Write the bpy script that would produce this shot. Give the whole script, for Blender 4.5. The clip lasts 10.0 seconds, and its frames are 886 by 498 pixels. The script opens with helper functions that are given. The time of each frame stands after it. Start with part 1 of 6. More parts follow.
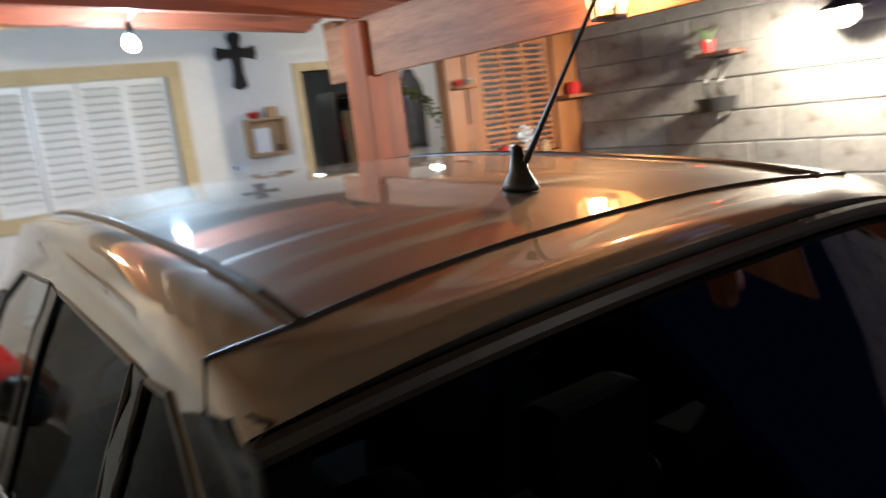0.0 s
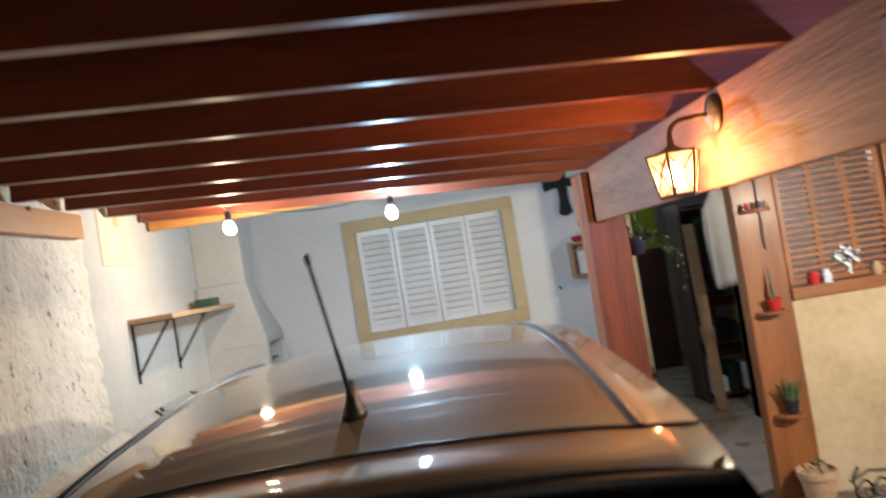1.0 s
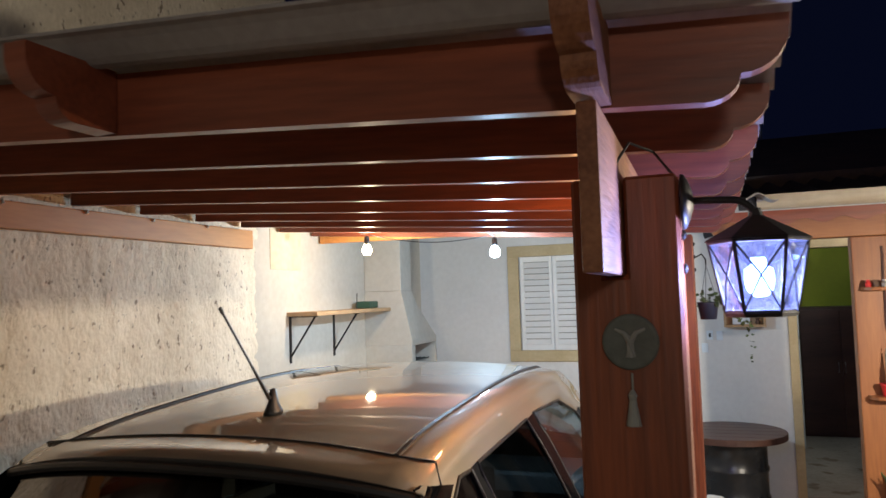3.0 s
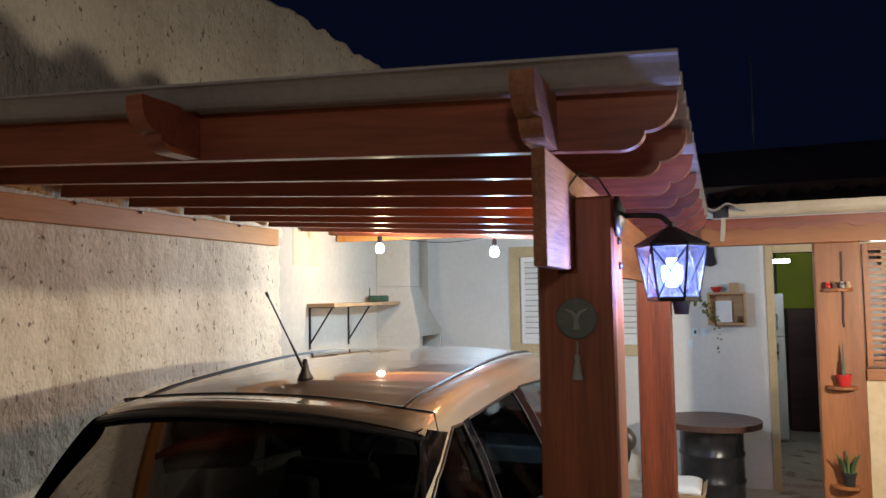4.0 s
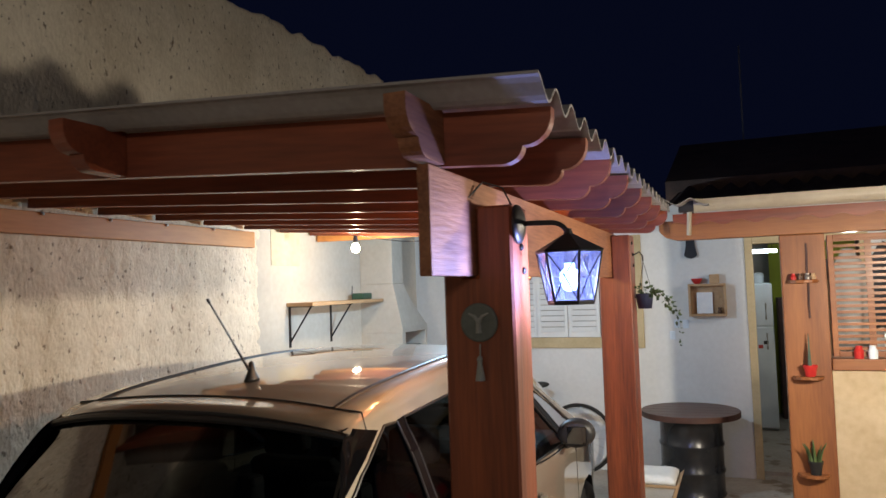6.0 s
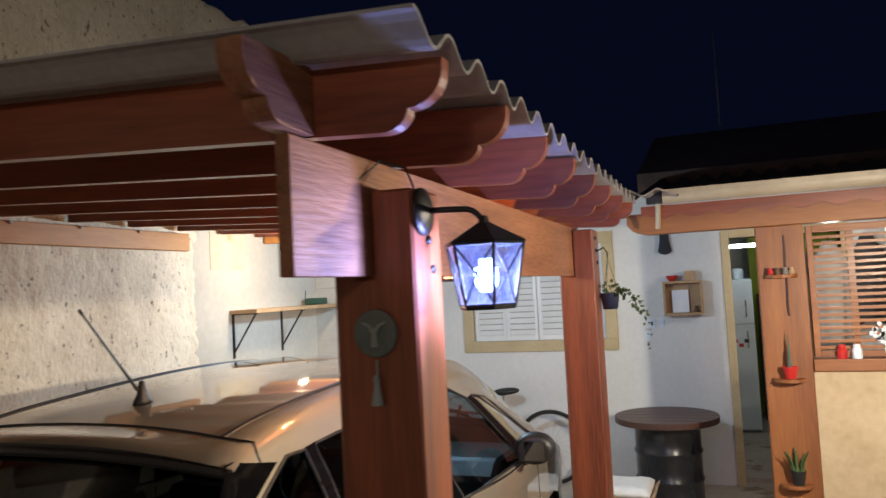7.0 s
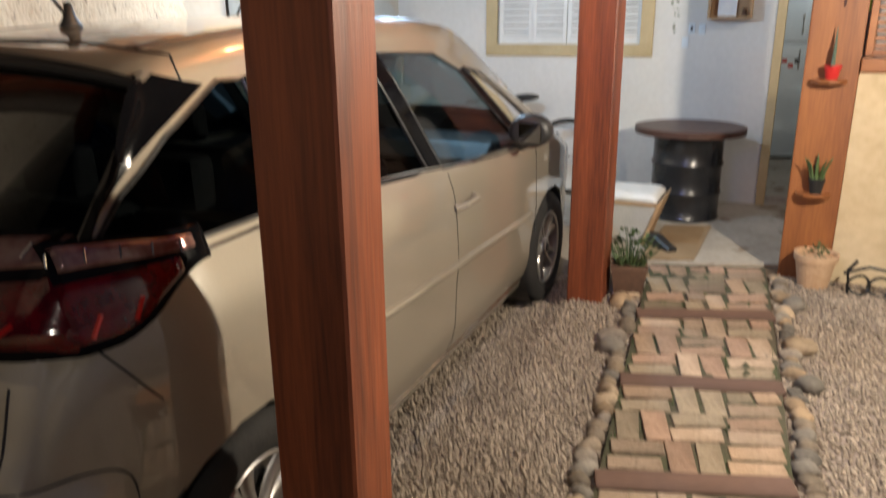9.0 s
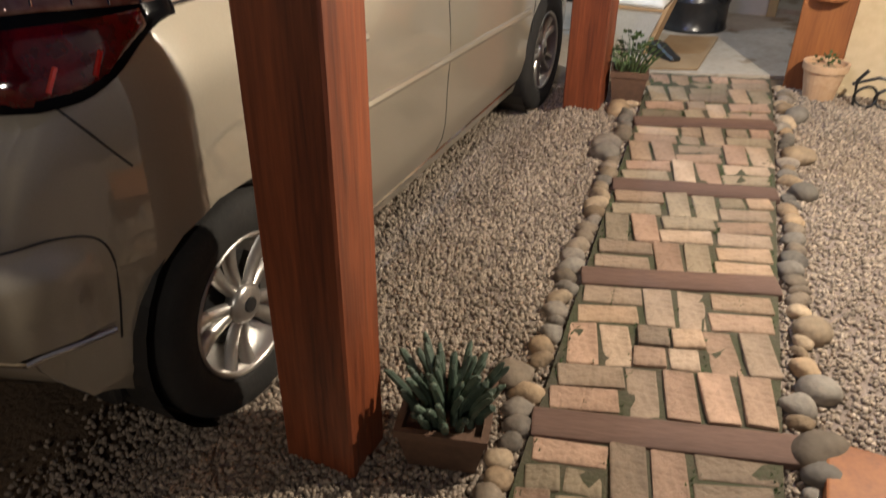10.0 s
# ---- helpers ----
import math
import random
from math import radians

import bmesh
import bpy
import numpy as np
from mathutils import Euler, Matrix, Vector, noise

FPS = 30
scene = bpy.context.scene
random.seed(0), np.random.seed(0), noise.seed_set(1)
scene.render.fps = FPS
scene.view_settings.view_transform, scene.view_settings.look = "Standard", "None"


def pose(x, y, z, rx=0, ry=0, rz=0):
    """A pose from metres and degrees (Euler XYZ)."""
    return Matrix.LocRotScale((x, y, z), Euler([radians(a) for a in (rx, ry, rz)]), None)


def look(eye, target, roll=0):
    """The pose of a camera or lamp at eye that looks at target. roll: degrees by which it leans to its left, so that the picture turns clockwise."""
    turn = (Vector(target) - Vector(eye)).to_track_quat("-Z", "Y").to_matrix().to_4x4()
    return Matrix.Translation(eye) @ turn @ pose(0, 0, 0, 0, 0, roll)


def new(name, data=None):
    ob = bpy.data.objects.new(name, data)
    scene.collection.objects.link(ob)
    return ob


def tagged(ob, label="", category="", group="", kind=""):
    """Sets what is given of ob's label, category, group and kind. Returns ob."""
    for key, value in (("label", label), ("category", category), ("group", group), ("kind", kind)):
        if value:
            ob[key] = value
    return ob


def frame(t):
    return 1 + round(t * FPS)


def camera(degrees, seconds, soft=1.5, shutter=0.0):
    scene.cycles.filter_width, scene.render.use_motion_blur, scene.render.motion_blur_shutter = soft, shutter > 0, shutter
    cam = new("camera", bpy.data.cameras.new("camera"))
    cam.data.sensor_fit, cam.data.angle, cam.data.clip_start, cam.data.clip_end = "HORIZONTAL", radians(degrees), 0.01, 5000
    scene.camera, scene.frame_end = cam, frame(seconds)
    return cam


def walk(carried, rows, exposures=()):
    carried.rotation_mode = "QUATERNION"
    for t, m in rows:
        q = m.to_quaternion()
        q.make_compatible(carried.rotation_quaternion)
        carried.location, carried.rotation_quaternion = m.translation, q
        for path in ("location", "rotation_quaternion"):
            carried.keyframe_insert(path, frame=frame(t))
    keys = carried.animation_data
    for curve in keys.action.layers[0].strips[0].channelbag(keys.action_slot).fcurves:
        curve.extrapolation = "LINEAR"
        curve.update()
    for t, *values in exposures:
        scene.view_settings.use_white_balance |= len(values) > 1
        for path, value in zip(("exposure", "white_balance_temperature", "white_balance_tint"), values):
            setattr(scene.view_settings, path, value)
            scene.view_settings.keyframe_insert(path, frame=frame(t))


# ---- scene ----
cam = camera(62.2, 10.0, shutter=0.5)
PATH = [
    (0, (0.235, 0.405, 1.849), (1.355, 2.024, 1.494), -7.2),
    (0.1, (0.337, 0.355, 1.859), (1.359, 2.056, 1.523), -8.7),
    (0.3, (0.546, 0.205, 1.868), (1.451, 1.995, 1.675), -6.5),
    (0.5, (0.718, 0.098, 1.879), (1.431, 1.963, 1.762), -3.6),
    (0.6, (0.857, 0.075, 1.876), (1.404, 2.023, 1.793), -4.4),
    (1, (1.303, -0.163, 1.981), (1.330, 1.836, 2.030), -9.3),
    (1.5, (1.678, -0.135, 2.032), (1.411, 1.845, 2.129), -4.0),
    (2, (1.940, -0.180, 2.046), (1.416, 1.746, 2.168), -3.5),
    (2.5, (2.275, -0.360, 2.051), (1.541, 1.497, 2.172), -2.4),
    (2.7, (2.330, -0.448, 2.063), (1.646, 1.427, 2.193), -2.2),
    (3.8, (2.558, -1.039, 2.011), (1.850, 0.828, 2.134), -0.8),
    (4, (2.607, -1.107, 2.018), (1.898, 0.759, 2.145), -0.9),
    (4.5, (2.689, -1.329, 2.017), (1.997, 0.543, 2.148), -1.1),
    (5, (2.790, -1.425, 2.014), (2.085, 0.444, 2.108), -0.5),
    (6.5, (2.959, -0.846, 2.066), (2.200, 1.001, 2.178), -2.5),
    (7, (2.999, -0.637, 2.044), (2.285, 1.228, 2.154), -3.0),
    (7.5, (3.132, -0.385, 2.050), (2.348, 1.451, 2.178), -2.1),
    (8, (3.152, -0.302, 1.924), (2.331, 1.522, 1.913), -1.8),
    (8.3, (3.157, -0.312, 1.866), (2.317, 1.498, 1.697), -1.6),
    (8.5, (3.154, -0.321, 1.809), (2.315, 1.474, 1.535), -1.5),
    (9, (3.120, -0.294, 1.712), (2.315, 1.438, 1.121), -0.6),
    (9.5, (3.122, -0.280, 1.615), (2.392, 1.375, 0.761), 0.7),
    (10, (3.114, -0.250, 1.549), (2.404, 1.323, 0.538), 0.7),
]
EXPOSURE = [(0, 0.25), (0.5, 0.1), (1, -0.05), (2, 0.0), (7.5, 0.0), (8, 0.05), (9, 0.3), (10, 0.38)]
walk(cam, [(t, look(eye, target, roll)) for t, eye, target, roll in PATH], EXPOSURE)

from mathutils.bvhtree import BVHTree
from mathutils.interpolate import poly_3d_calc

# ---- light and air ----
world = bpy.data.worlds.new("night")
scene.world = world
world.use_nodes = True
bgn = world.node_tree.nodes["Background"]
bgn.inputs[0].default_value = (0.055, 0.085, 0.30, 1)
bgn.inputs[1].default_value = 0.031


def point_lamp(name, at, watts, colour, radius=0.03):
    d = bpy.data.lights.new(name, "POINT")
    d.energy, d.color, d.shadow_soft_size = watts, colour, radius
    o = new(name, d)
    o.location = at
    tagged(o, kind="structure")
    return o


WARM, COOL, BLUE, AMBER = (1.0, 0.81, 0.58), (0.45, 0.72, 1.0), (0.33, 0.40, 1.0), (1.0, 0.885, 0.715)
point_lamp("warm_bulb_light", (0.238, 3.81, 2.375), 13, WARM, 0.03)
point_lamp("cool_bulb_light", (1.114, 3.84, 2.32), 68, COOL, 0.03)
point_lamp("blue_lantern_light", (2.478, 0.997, 2.066), 35, BLUE, 0.035)
point_lamp("warm_lantern_light", (2.04, 1.975, 2.135), 22, (1.0, 0.42, 0.13), 0.035)
point_lamp("wall_lamp_light", (4.20, 2.33, 2.10), 265, AMBER, 0.05)
point_lamp("kitchen_light", (3.9, 8.0, 2.5), 1.8, (0.85, 0.95, 1.0), 0.1)
point_lamp("porch_light", (3.72, 5.30, 2.30), 19, (1.0, 0.93, 0.82), 0.05)
point_lamp("street_side_light", (3.6, -4.2, 2.9), 108, (1.0, 0.91, 0.80), 0.2)


# ---- materials ----
def M(name, c1, c2=None, rough=0.6, metal=0.0, big=3.0, fine=40.0, bump=0.15, stretch=(1, 1, 1), coat=0.0, rand=0.0, spots=None, spotscale=14.0, spotcut=0.62, dist=0.01, island=0.0, tints=None):
    m = bpy.data.materials.new(name)
    m.use_nodes = True
    nt = m.node_tree
    n, lk = nt.nodes, nt.links
    p = n["Principled BSDF"]
    p.inputs["Roughness"].default_value = rough
    p.inputs["Metallic"].default_value = metal
    p.inputs["Coat Weight"].default_value = coat
    p.inputs["Coat Roughness"].default_value = 0.035 if coat > 0.9 else 0.24
    c2 = c2 or tuple(v * 0.7 for v in c1)
    tc = n.new("ShaderNodeTexCoord")
    mp = n.new("ShaderNodeMapping")
    mp.inputs["Scale"].default_value = stretch
    lk.new(tc.outputs["Object"], mp.inputs["Vector"])
    a, b = n.new("ShaderNodeTexNoise"), n.new("ShaderNodeTexNoise")
    for t, s, d in ((a, big, 4.0), (b, fine, 6.0)):
        t.inputs["Scale"].default_value, t.inputs["Detail"].default_value = s, d
        lk.new(mp.outputs["Vector"], t.inputs["Vector"])
    add = n.new("ShaderNodeMath")
    add.operation = "MULTIPLY_ADD"
    lk.new(b.outputs["Fac"], add.inputs[0])
    add.inputs[1].default_value = 0.55
    lk.new(a.outputs["Fac"], add.inputs[2])
    ramp = n.new("ShaderNodeMapRange")
    ramp.inputs["From Min"].default_value, ramp.inputs["From Max"].default_value = 0.52, 1.02
    lk.new(add.outputs[0], ramp.inputs["Value"])
    mix = n.new("ShaderNodeMix")
    mix.data_type = "RGBA"
    lk.new(ramp.outputs["Result"], mix.inputs["Factor"])
    mix.inputs["A"].default_value, mix.inputs["B"].default_value = (*c1, 1), (*c2, 1)
    col = mix.outputs["Result"]
    if spots:
        v = n.new("ShaderNodeTexNoise")
        v.inputs["Scale"].default_value, v.inputs["Detail"].default_value = spotscale, 3.0
        lk.new(mp.outputs["Vector"], v.inputs["Vector"])
        r = n.new("ShaderNodeMapRange")
        r.inputs["From Min"].default_value, r.inputs["From Max"].default_value = spotcut, spotcut + 0.05
        lk.new(v.outputs["Fac"], r.inputs["Value"])
        m2 = n.new("ShaderNodeMix")
        m2.data_type = "RGBA"
        lk.new(r.outputs["Result"], m2.inputs["Factor"])
        lk.new(col, m2.inputs["A"])
        m2.inputs["B"].default_value = (*spots, 1)
        col = m2.outputs["Result"]
    if rand or island:
        src = n.new("ShaderNodeObjectInfo").outputs["Random"] if rand else n.new("ShaderNodeNewGeometry").outputs["Random Per Island"]
        k = rand or island
        r = n.new("ShaderNodeMapRange")
        r.inputs["To Min"].default_value, r.inputs["To Max"].default_value = 1 - k, 1 + k
        lk.new(src, r.inputs["Value"])
        hs = n.new("ShaderNodeHueSaturation")
        lk.new(r.outputs["Result"], hs.inputs["Value"])
        lk.new(col, hs.inputs["Color"])
        col = hs.outputs["Color"]
    if tints:
        cr = n.new("ShaderNodeValToRGB")
        cr.color_ramp.interpolation = "CONSTANT"
        el = cr.color_ramp.elements
        while len(el) < len(tints):
            el.new(0.5)
        for k, t in enumerate(tints):
            el[k].position = k / len(tints)
            el[k].color = (*t, 1)
        sc = n.new("ShaderNodeMath")
        sc.operation = "MULTIPLY_ADD"
        fr = n.new("ShaderNodeMath")
        fr.operation = "FRACT"
        lk.new(n.new("ShaderNodeObjectInfo").outputs["Random"], sc.inputs[0])
        sc.inputs[1].default_value, sc.inputs[2].default_value = 7.31, 0.13
        lk.new(sc.outputs[0], fr.inputs[0])
        lk.new(fr.outputs[0], cr.inputs["Fac"])
        m3 = n.new("ShaderNodeMix")
        m3.data_type, m3.blend_type = "RGBA", "MULTIPLY"
        m3.inputs["Factor"].default_value = 1.0
        lk.new(col, m3.inputs["A"])
        lk.new(cr.outputs["Color"], m3.inputs["B"])
        col = m3.outputs["Result"]
    lk.new(col, p.inputs["Base Color"])
    if bump:
        bp = n.new("ShaderNodeBump")
        bp.inputs["Strength"].default_value, bp.inputs["Distance"].default_value = bump, dist
        lk.new(add.outputs[0], bp.inputs["Height"])
        lk.new(bp.outputs["Normal"], p.inputs["Normal"])
    return m


def glow(name, colour, strength):
    m = bpy.data.materials.new(name)
    m.use_nodes = True
    p = m.node_tree.nodes["Principled BSDF"]
    p.inputs["Base Color"].default_value = (0.8, 0.8, 0.8, 1)
    p.inputs["Emission Color"].default_value, p.inputs["Emission Strength"].default_value = (*colour, 1), strength
    return m


def pane_mat(name, tint, gloss=1.0, wavy=0.0, ior=1.5, frost=0.0):
    """Thin glass: tinted and clear through, glossy by Fresnel."""
    m = bpy.data.materials.new(name)
    m.use_nodes = True
    nt = m.node_tree
    n, lk = nt.nodes, nt.links
    n.remove(n["Principled BSDF"])
    tr, gl, fr, mx = (n.new("ShaderNode" + k) for k in ("BsdfTransparent", "BsdfGlossy", "Fresnel", "MixShader"))
    tr.inputs["Color"].default_value = (*tint, 1)
    gl.inputs["Roughness"].default_value = 0.04
    gl.inputs["Color"].default_value = (gloss, gloss, gloss, 1)
    fr.inputs["IOR"].default_value = ior
    if wavy:
        nz, bp = n.new("ShaderNodeTexNoise"), n.new("ShaderNodeBump")
        nz.inputs["Scale"].default_value = 38
        bp.inputs["Strength"].default_value, bp.inputs["Distance"].default_value = wavy, 0.02
        lk.new(nz.outputs["Fac"], bp.inputs["Height"])
        lk.new(bp.outputs["Normal"], gl.inputs["Normal"])
        lk.new(bp.outputs["Normal"], fr.inputs["Normal"])
    lk.new(fr.outputs[0], mx.inputs[0])
    if frost:
        tl, fm = n.new("ShaderNodeBsdfTranslucent"), n.new("ShaderNodeMixShader")
        fm.inputs[0].default_value = frost
        tl.inputs["Color"].default_value = (*tint, 1)
        lk.new(tr.outputs[0], fm.inputs[1])
        lk.new(tl.outputs[0], fm.inputs[2])
        lk.new(fm.outputs[0], mx.inputs[1])
    else:
        lk.new(tr.outputs[0], mx.inputs[1])
    lk.new(gl.outputs[0], mx.inputs[2])
    lk.new(mx.outputs[0], n["Material Output"].inputs["Surface"])
    return m


RED_A, RED_B = (0.31, 0.080, 0.028), (0.085, 0.021, 0.010)
wood_post = M("varnished red post wood", RED_A, RED_B, 0.46, big=2.6, fine=30, bump=0.25, stretch=(3, 3, 0.18), coat=0.16, rand=0.08, spots=(0.07, 0.018, 0.01), spotscale=1.5, spotcut=0.70)
wood_rafter = M("varnished dark rafter wood", (0.31, 0.080, 0.035), (0.13, 0.031, 0.016), 0.42, big=2.0, fine=22, bump=0.12, stretch=(0.25, 3, 3), coat=0.16, rand=0.12)
wood_beam = M("varnished beam wood", (0.36, 0.155, 0.072), (0.14, 0.047, 0.021), 0.66, big=3.2, fine=34, bump=0.45, stretch=(3, 0.25, 3), coat=0.0, rand=0.1, spots=(0.10, 0.03, 0.015), spotscale=2.2, spotcut=0.70)
wood_cross = M("honey porch wood", (0.33, 0.122, 0.034), (0.19, 0.060, 0.017), 0.55, big=2.5, fine=28, bump=0.12, stretch=(0.25, 3, 3), coat=0.15, rand=0.08)
wood_up = M("honey upright wood", (0.33, 0.120, 0.032), (0.19, 0.060, 0.017), 0.55, big=2.5, fine=28, bump=0.12, stretch=(3, 3, 0.25), coat=0.15, rand=0.08)
wood_ledger = M("pale ledger wood", (0.64, 0.29, 0.085), (0.46, 0.18, 0.048), 0.5, big=3, fine=26, bump=0.12, stretch=(2, 0.3, 2), rand=0.06)
wood_old = M("weathered sleeper wood", (0.17, 0.10, 0.075), (0.085, 0.048, 0.036), 0.85, big=3, fine=40, bump=0.5, stretch=(0.4, 3, 3), rand=0.2)
wood_dark = M("dark table wood", (0.10, 0.045, 0.030), (0.05, 0.022, 0.016), 0.45, big=3, fine=30, bump=0.15, stretch=(0.4, 3, 3), coat=0.1)
wood_pale = M("raw pine wood", (0.50, 0.33, 0.18), (0.36, 0.22, 0.11), 0.6, big=3, fine=36, bump=0.1, stretch=(0.4, 3, 3))
# The dark spots paint the shade inside small pits of the plaster.
rough_plaster = M("rough grey plaster", (0.87, 0.78, 0.63), (0.62, 0.53, 0.40), 0.95, big=1.7, fine=44, bump=0.7, stretch=(1.2, 1.2, 0.7), spots=(0.26, 0.20, 0.14), spotscale=30, spotcut=0.645, dist=0.03)
old_plaster = M("stained yellow plaster", (0.66, 0.60, 0.46), (0.50, 0.42, 0.28), 0.9, big=1.5, fine=18, bump=0.4)
white_paint = M("white wall paint", (0.73, 0.73, 0.715), (0.63, 0.63, 0.615), 0.75, big=1.3, fine=24, bump=0.12)
aged_paint = M("aged white wall paint", (0.60, 0.56, 0.485), (0.49, 0.445, 0.37), 0.85, big=1.6, fine=22, bump=0.2)
cream_paint = M("cream stone surround", (0.58, 0.47, 0.28), (0.46, 0.36, 0.20), 0.7, big=4, fine=40, bump=0.1)
shutter_paint = M("white shutter enamel", (0.80, 0.81, 0.80), (0.72, 0.73, 0.72), 0.35, big=3, fine=20, bump=0.03)
# Limewash darkened to grey: the wall's shade is put into its colour, besides stains.
shaded_block_paint = M("limewashed concrete block", (0.27, 0.265, 0.25), (0.15, 0.147, 0.14), 0.9, big=1.6, fine=26, bump=0.6, rand=0.10, spots=(0.12, 0.10, 0.08), spotscale=7, spotcut=0.66)
mortar = M("grey mortar", (0.30, 0.28, 0.25), None, 0.95, bump=0.4)
beige_wall = M("beige scrubbed plaster", (0.60, 0.49, 0.335), (0.43, 0.33, 0.20), 0.9, big=2, fine=18, bump=0.35)
soil = M("dark packed soil", (0.17, 0.115, 0.07), (0.075, 0.052, 0.035), 0.95, big=2.5, fine=60, bump=0.9, dist=0.02)
gravel_mat = M("pale crushed gravel", (0.36, 0.295, 0.235), (0.245, 0.195, 0.15), 0.85, big=4, fine=70, bump=0.3, island=0.45)
concrete = M("worn concrete slab", (0.52, 0.47, 0.40), (0.34, 0.29, 0.23), 0.85, big=2.5, fine=26, bump=0.3, spots=(0.26, 0.20, 0.14), spotscale=4, spotcut=0.60)
brick_mat = M("old handmade brick", (0.42, 0.32, 0.245), (0.24, 0.18, 0.135), 0.92, big=9, fine=48, bump=1.0, rand=0.25, spots=(0.20, 0.17, 0.12), spotscale=13, spotcut=0.66, dist=0.015, tints=[(1, 0.97, 0.92), (1, 0.86, 0.80), (0.80, 0.83, 0.76), (0.72, 0.70, 0.66), (1.02, 0.93, 0.82), (0.86, 0.76, 0.70), (0.66, 0.69, 0.62)])
moss = M("moss and soil joints", (0.085, 0.068, 0.048), (0.050, 0.058, 0.026), 0.95, big=6, fine=80, bump=0.9)
stone_mat = M("river stone", (0.28, 0.235, 0.19), (0.12, 0.10, 0.085), 0.8, big=9, fine=55, bump=0.7, rand=0.4, tints=[(1, 1, 1), (0.75, 0.78, 0.80), (1.2, 1.0, 0.75), (0.8, 0.74, 0.66), (1.4, 1.25, 1.02)])
sheet_mat = M("fibre cement sheet", (0.38, 0.36, 0.35), (0.26, 0.245, 0.23), 0.8, big=3, fine=40, bump=0.15)
pvc = M("cream gutter plastic", (0.46, 0.40, 0.30), (0.38, 0.32, 0.23), 0.45, big=3, fine=20, bump=0.03)
black_iron = M("black painted iron", (0.018, 0.018, 0.02), (0.03, 0.028, 0.026), 0.45, 0.4, big=8, fine=60, bump=0.15)
black_plastic = M("black plastic", (0.015, 0.015, 0.016), (0.02, 0.02, 0.02), 0.45, big=6, fine=60, bump=0.05)
rubber = M("tyre rubber", (0.012, 0.011, 0.0105), (0.02, 0.018, 0.016), 0.85, big=12, fine=80, bump=0.25)
drum_paint = M("black glossy drum enamel", (0.02, 0.021, 0.024), (0.032, 0.032, 0.034), 0.25, 0.2, big=4, fine=30, bump=0.06, coat=0.3)
car_paint = M("champagne metallic paint", (0.325, 0.287, 0.226), (0.285, 0.25, 0.195), 0.60, 0.50, big=1.2, fine=200, bump=0.0, coat=1.0)
car_paint.node_tree.nodes["Principled BSDF"].inputs["Coat IOR"].default_value = 1.85
alloy = M("silver alloy", (0.55, 0.53, 0.50), (0.42, 0.40, 0.38), 0.3, 0.85, big=8, fine=60, bump=0.05)
chrome = M("chrome", (0.8, 0.8, 0.8), (0.7, 0.7, 0.7), 0.12, 1.0, bump=0)
seat_cloth = M("dark seat cloth", (0.05, 0.05, 0.055), (0.03, 0.03, 0.032), 0.9, big=8, fine=90, bump=0.3)
car_glass = pane_mat("side window glass", (0.50, 0.60, 0.62))
dark_glass = pane_mat("privacy window glass", (0.06, 0.072, 0.072), 0.22, ior=1.36)
# The blue tint paints the bulb's blue light into the panes.
lantern_glass = pane_mat("rippled glass tinted with lamp blue", (0.50, 0.62, 1.0), 0.9, 0.6, frost=0.008)
warm_pane = pane_mat("rippled warm lantern glass", (0.90, 0.90, 0.92), 0.9, 0.6, frost=0.05)
mirror_dark = M("mirror glass", (0.25, 0.26, 0.28), (0.22, 0.23, 0.25), 0.05, 1.0, bump=0)
red_bright = M("bright red reflector", (0.65, 0.02, 0.015), (0.5, 0.01, 0.01), 0.15, 0.3, bump=0, coat=1.0)
gloss_black = M("gloss black panel", (0.006, 0.006, 0.007), (0.004, 0.004, 0.005), 0.06, bump=0)
gloss_black.node_tree.nodes["Principled BSDF"].inputs["Specular IOR Level"].default_value = 0.06
red_lens = M("red lamp lens", (0.13, 0.002, 0.003), (0.035, 0.001, 0.001), 0.10, big=14, fine=50, bump=0.05, coat=1.0)
clear_lens = M("smoked clear lens", (0.30, 0.19, 0.17), (0.16, 0.05, 0.05), 0.12, 0.5, big=18, fine=40, bump=0.2, coat=1.0)
terracotta = M("bleached terracotta", (0.58, 0.40, 0.26), (0.46, 0.29, 0.17), 0.85, big=5, fine=40, bump=0.3)
brown_pot = M("brown planter", (0.14, 0.075, 0.045), (0.075, 0.042, 0.028), 0.7, big=5, fine=40, bump=0.3)
red_pot = M("red glazed pot", (0.55, 0.03, 0.025), (0.42, 0.02, 0.02), 0.3, big=5, fine=30, bump=0.05)
white_iron = M("tarnished lantern iron", (0.17, 0.12, 0.09), (0.10, 0.07, 0.05), 0.5, 0.1, big=8, fine=60, bump=0.1)
cactus_green = M("succulent green", (0.085, 0.12, 0.085), (0.045, 0.07, 0.05), 0.6, big=14, fine=60, bump=0.3, island=0.25)
leaf_green = M("leaf green", (0.09, 0.14, 0.05), (0.05, 0.085, 0.03), 0.55, big=14, fine=60, bump=0.2, island=0.3)
cloth_white = M("white cotton cloth", (0.80, 0.79, 0.77), (0.70, 0.69, 0.66), 0.9, big=5, fine=80, bump=0.3)
aged_cloth = M("off-white cotton", (0.48, 0.46, 0.42), (0.38, 0.36, 0.33), 0.9, big=5, fine=80, bump=0.3)
plaque_mat = M("grey-green cast plaque", (0.17, 0.19, 0.17), (0.10, 0.115, 0.10), 0.7, big=8, fine=50, bump=0.5)
plaque_relief = M("pale relief", (0.34, 0.36, 0.33), (0.26, 0.27, 0.25), 0.7, big=8, fine=50, bump=0.3)
rug_mat = M("straw doormat", (0.36, 0.25, 0.14), (0.26, 0.17, 0.09), 0.95, big=6, fine=110, bump=0.7)
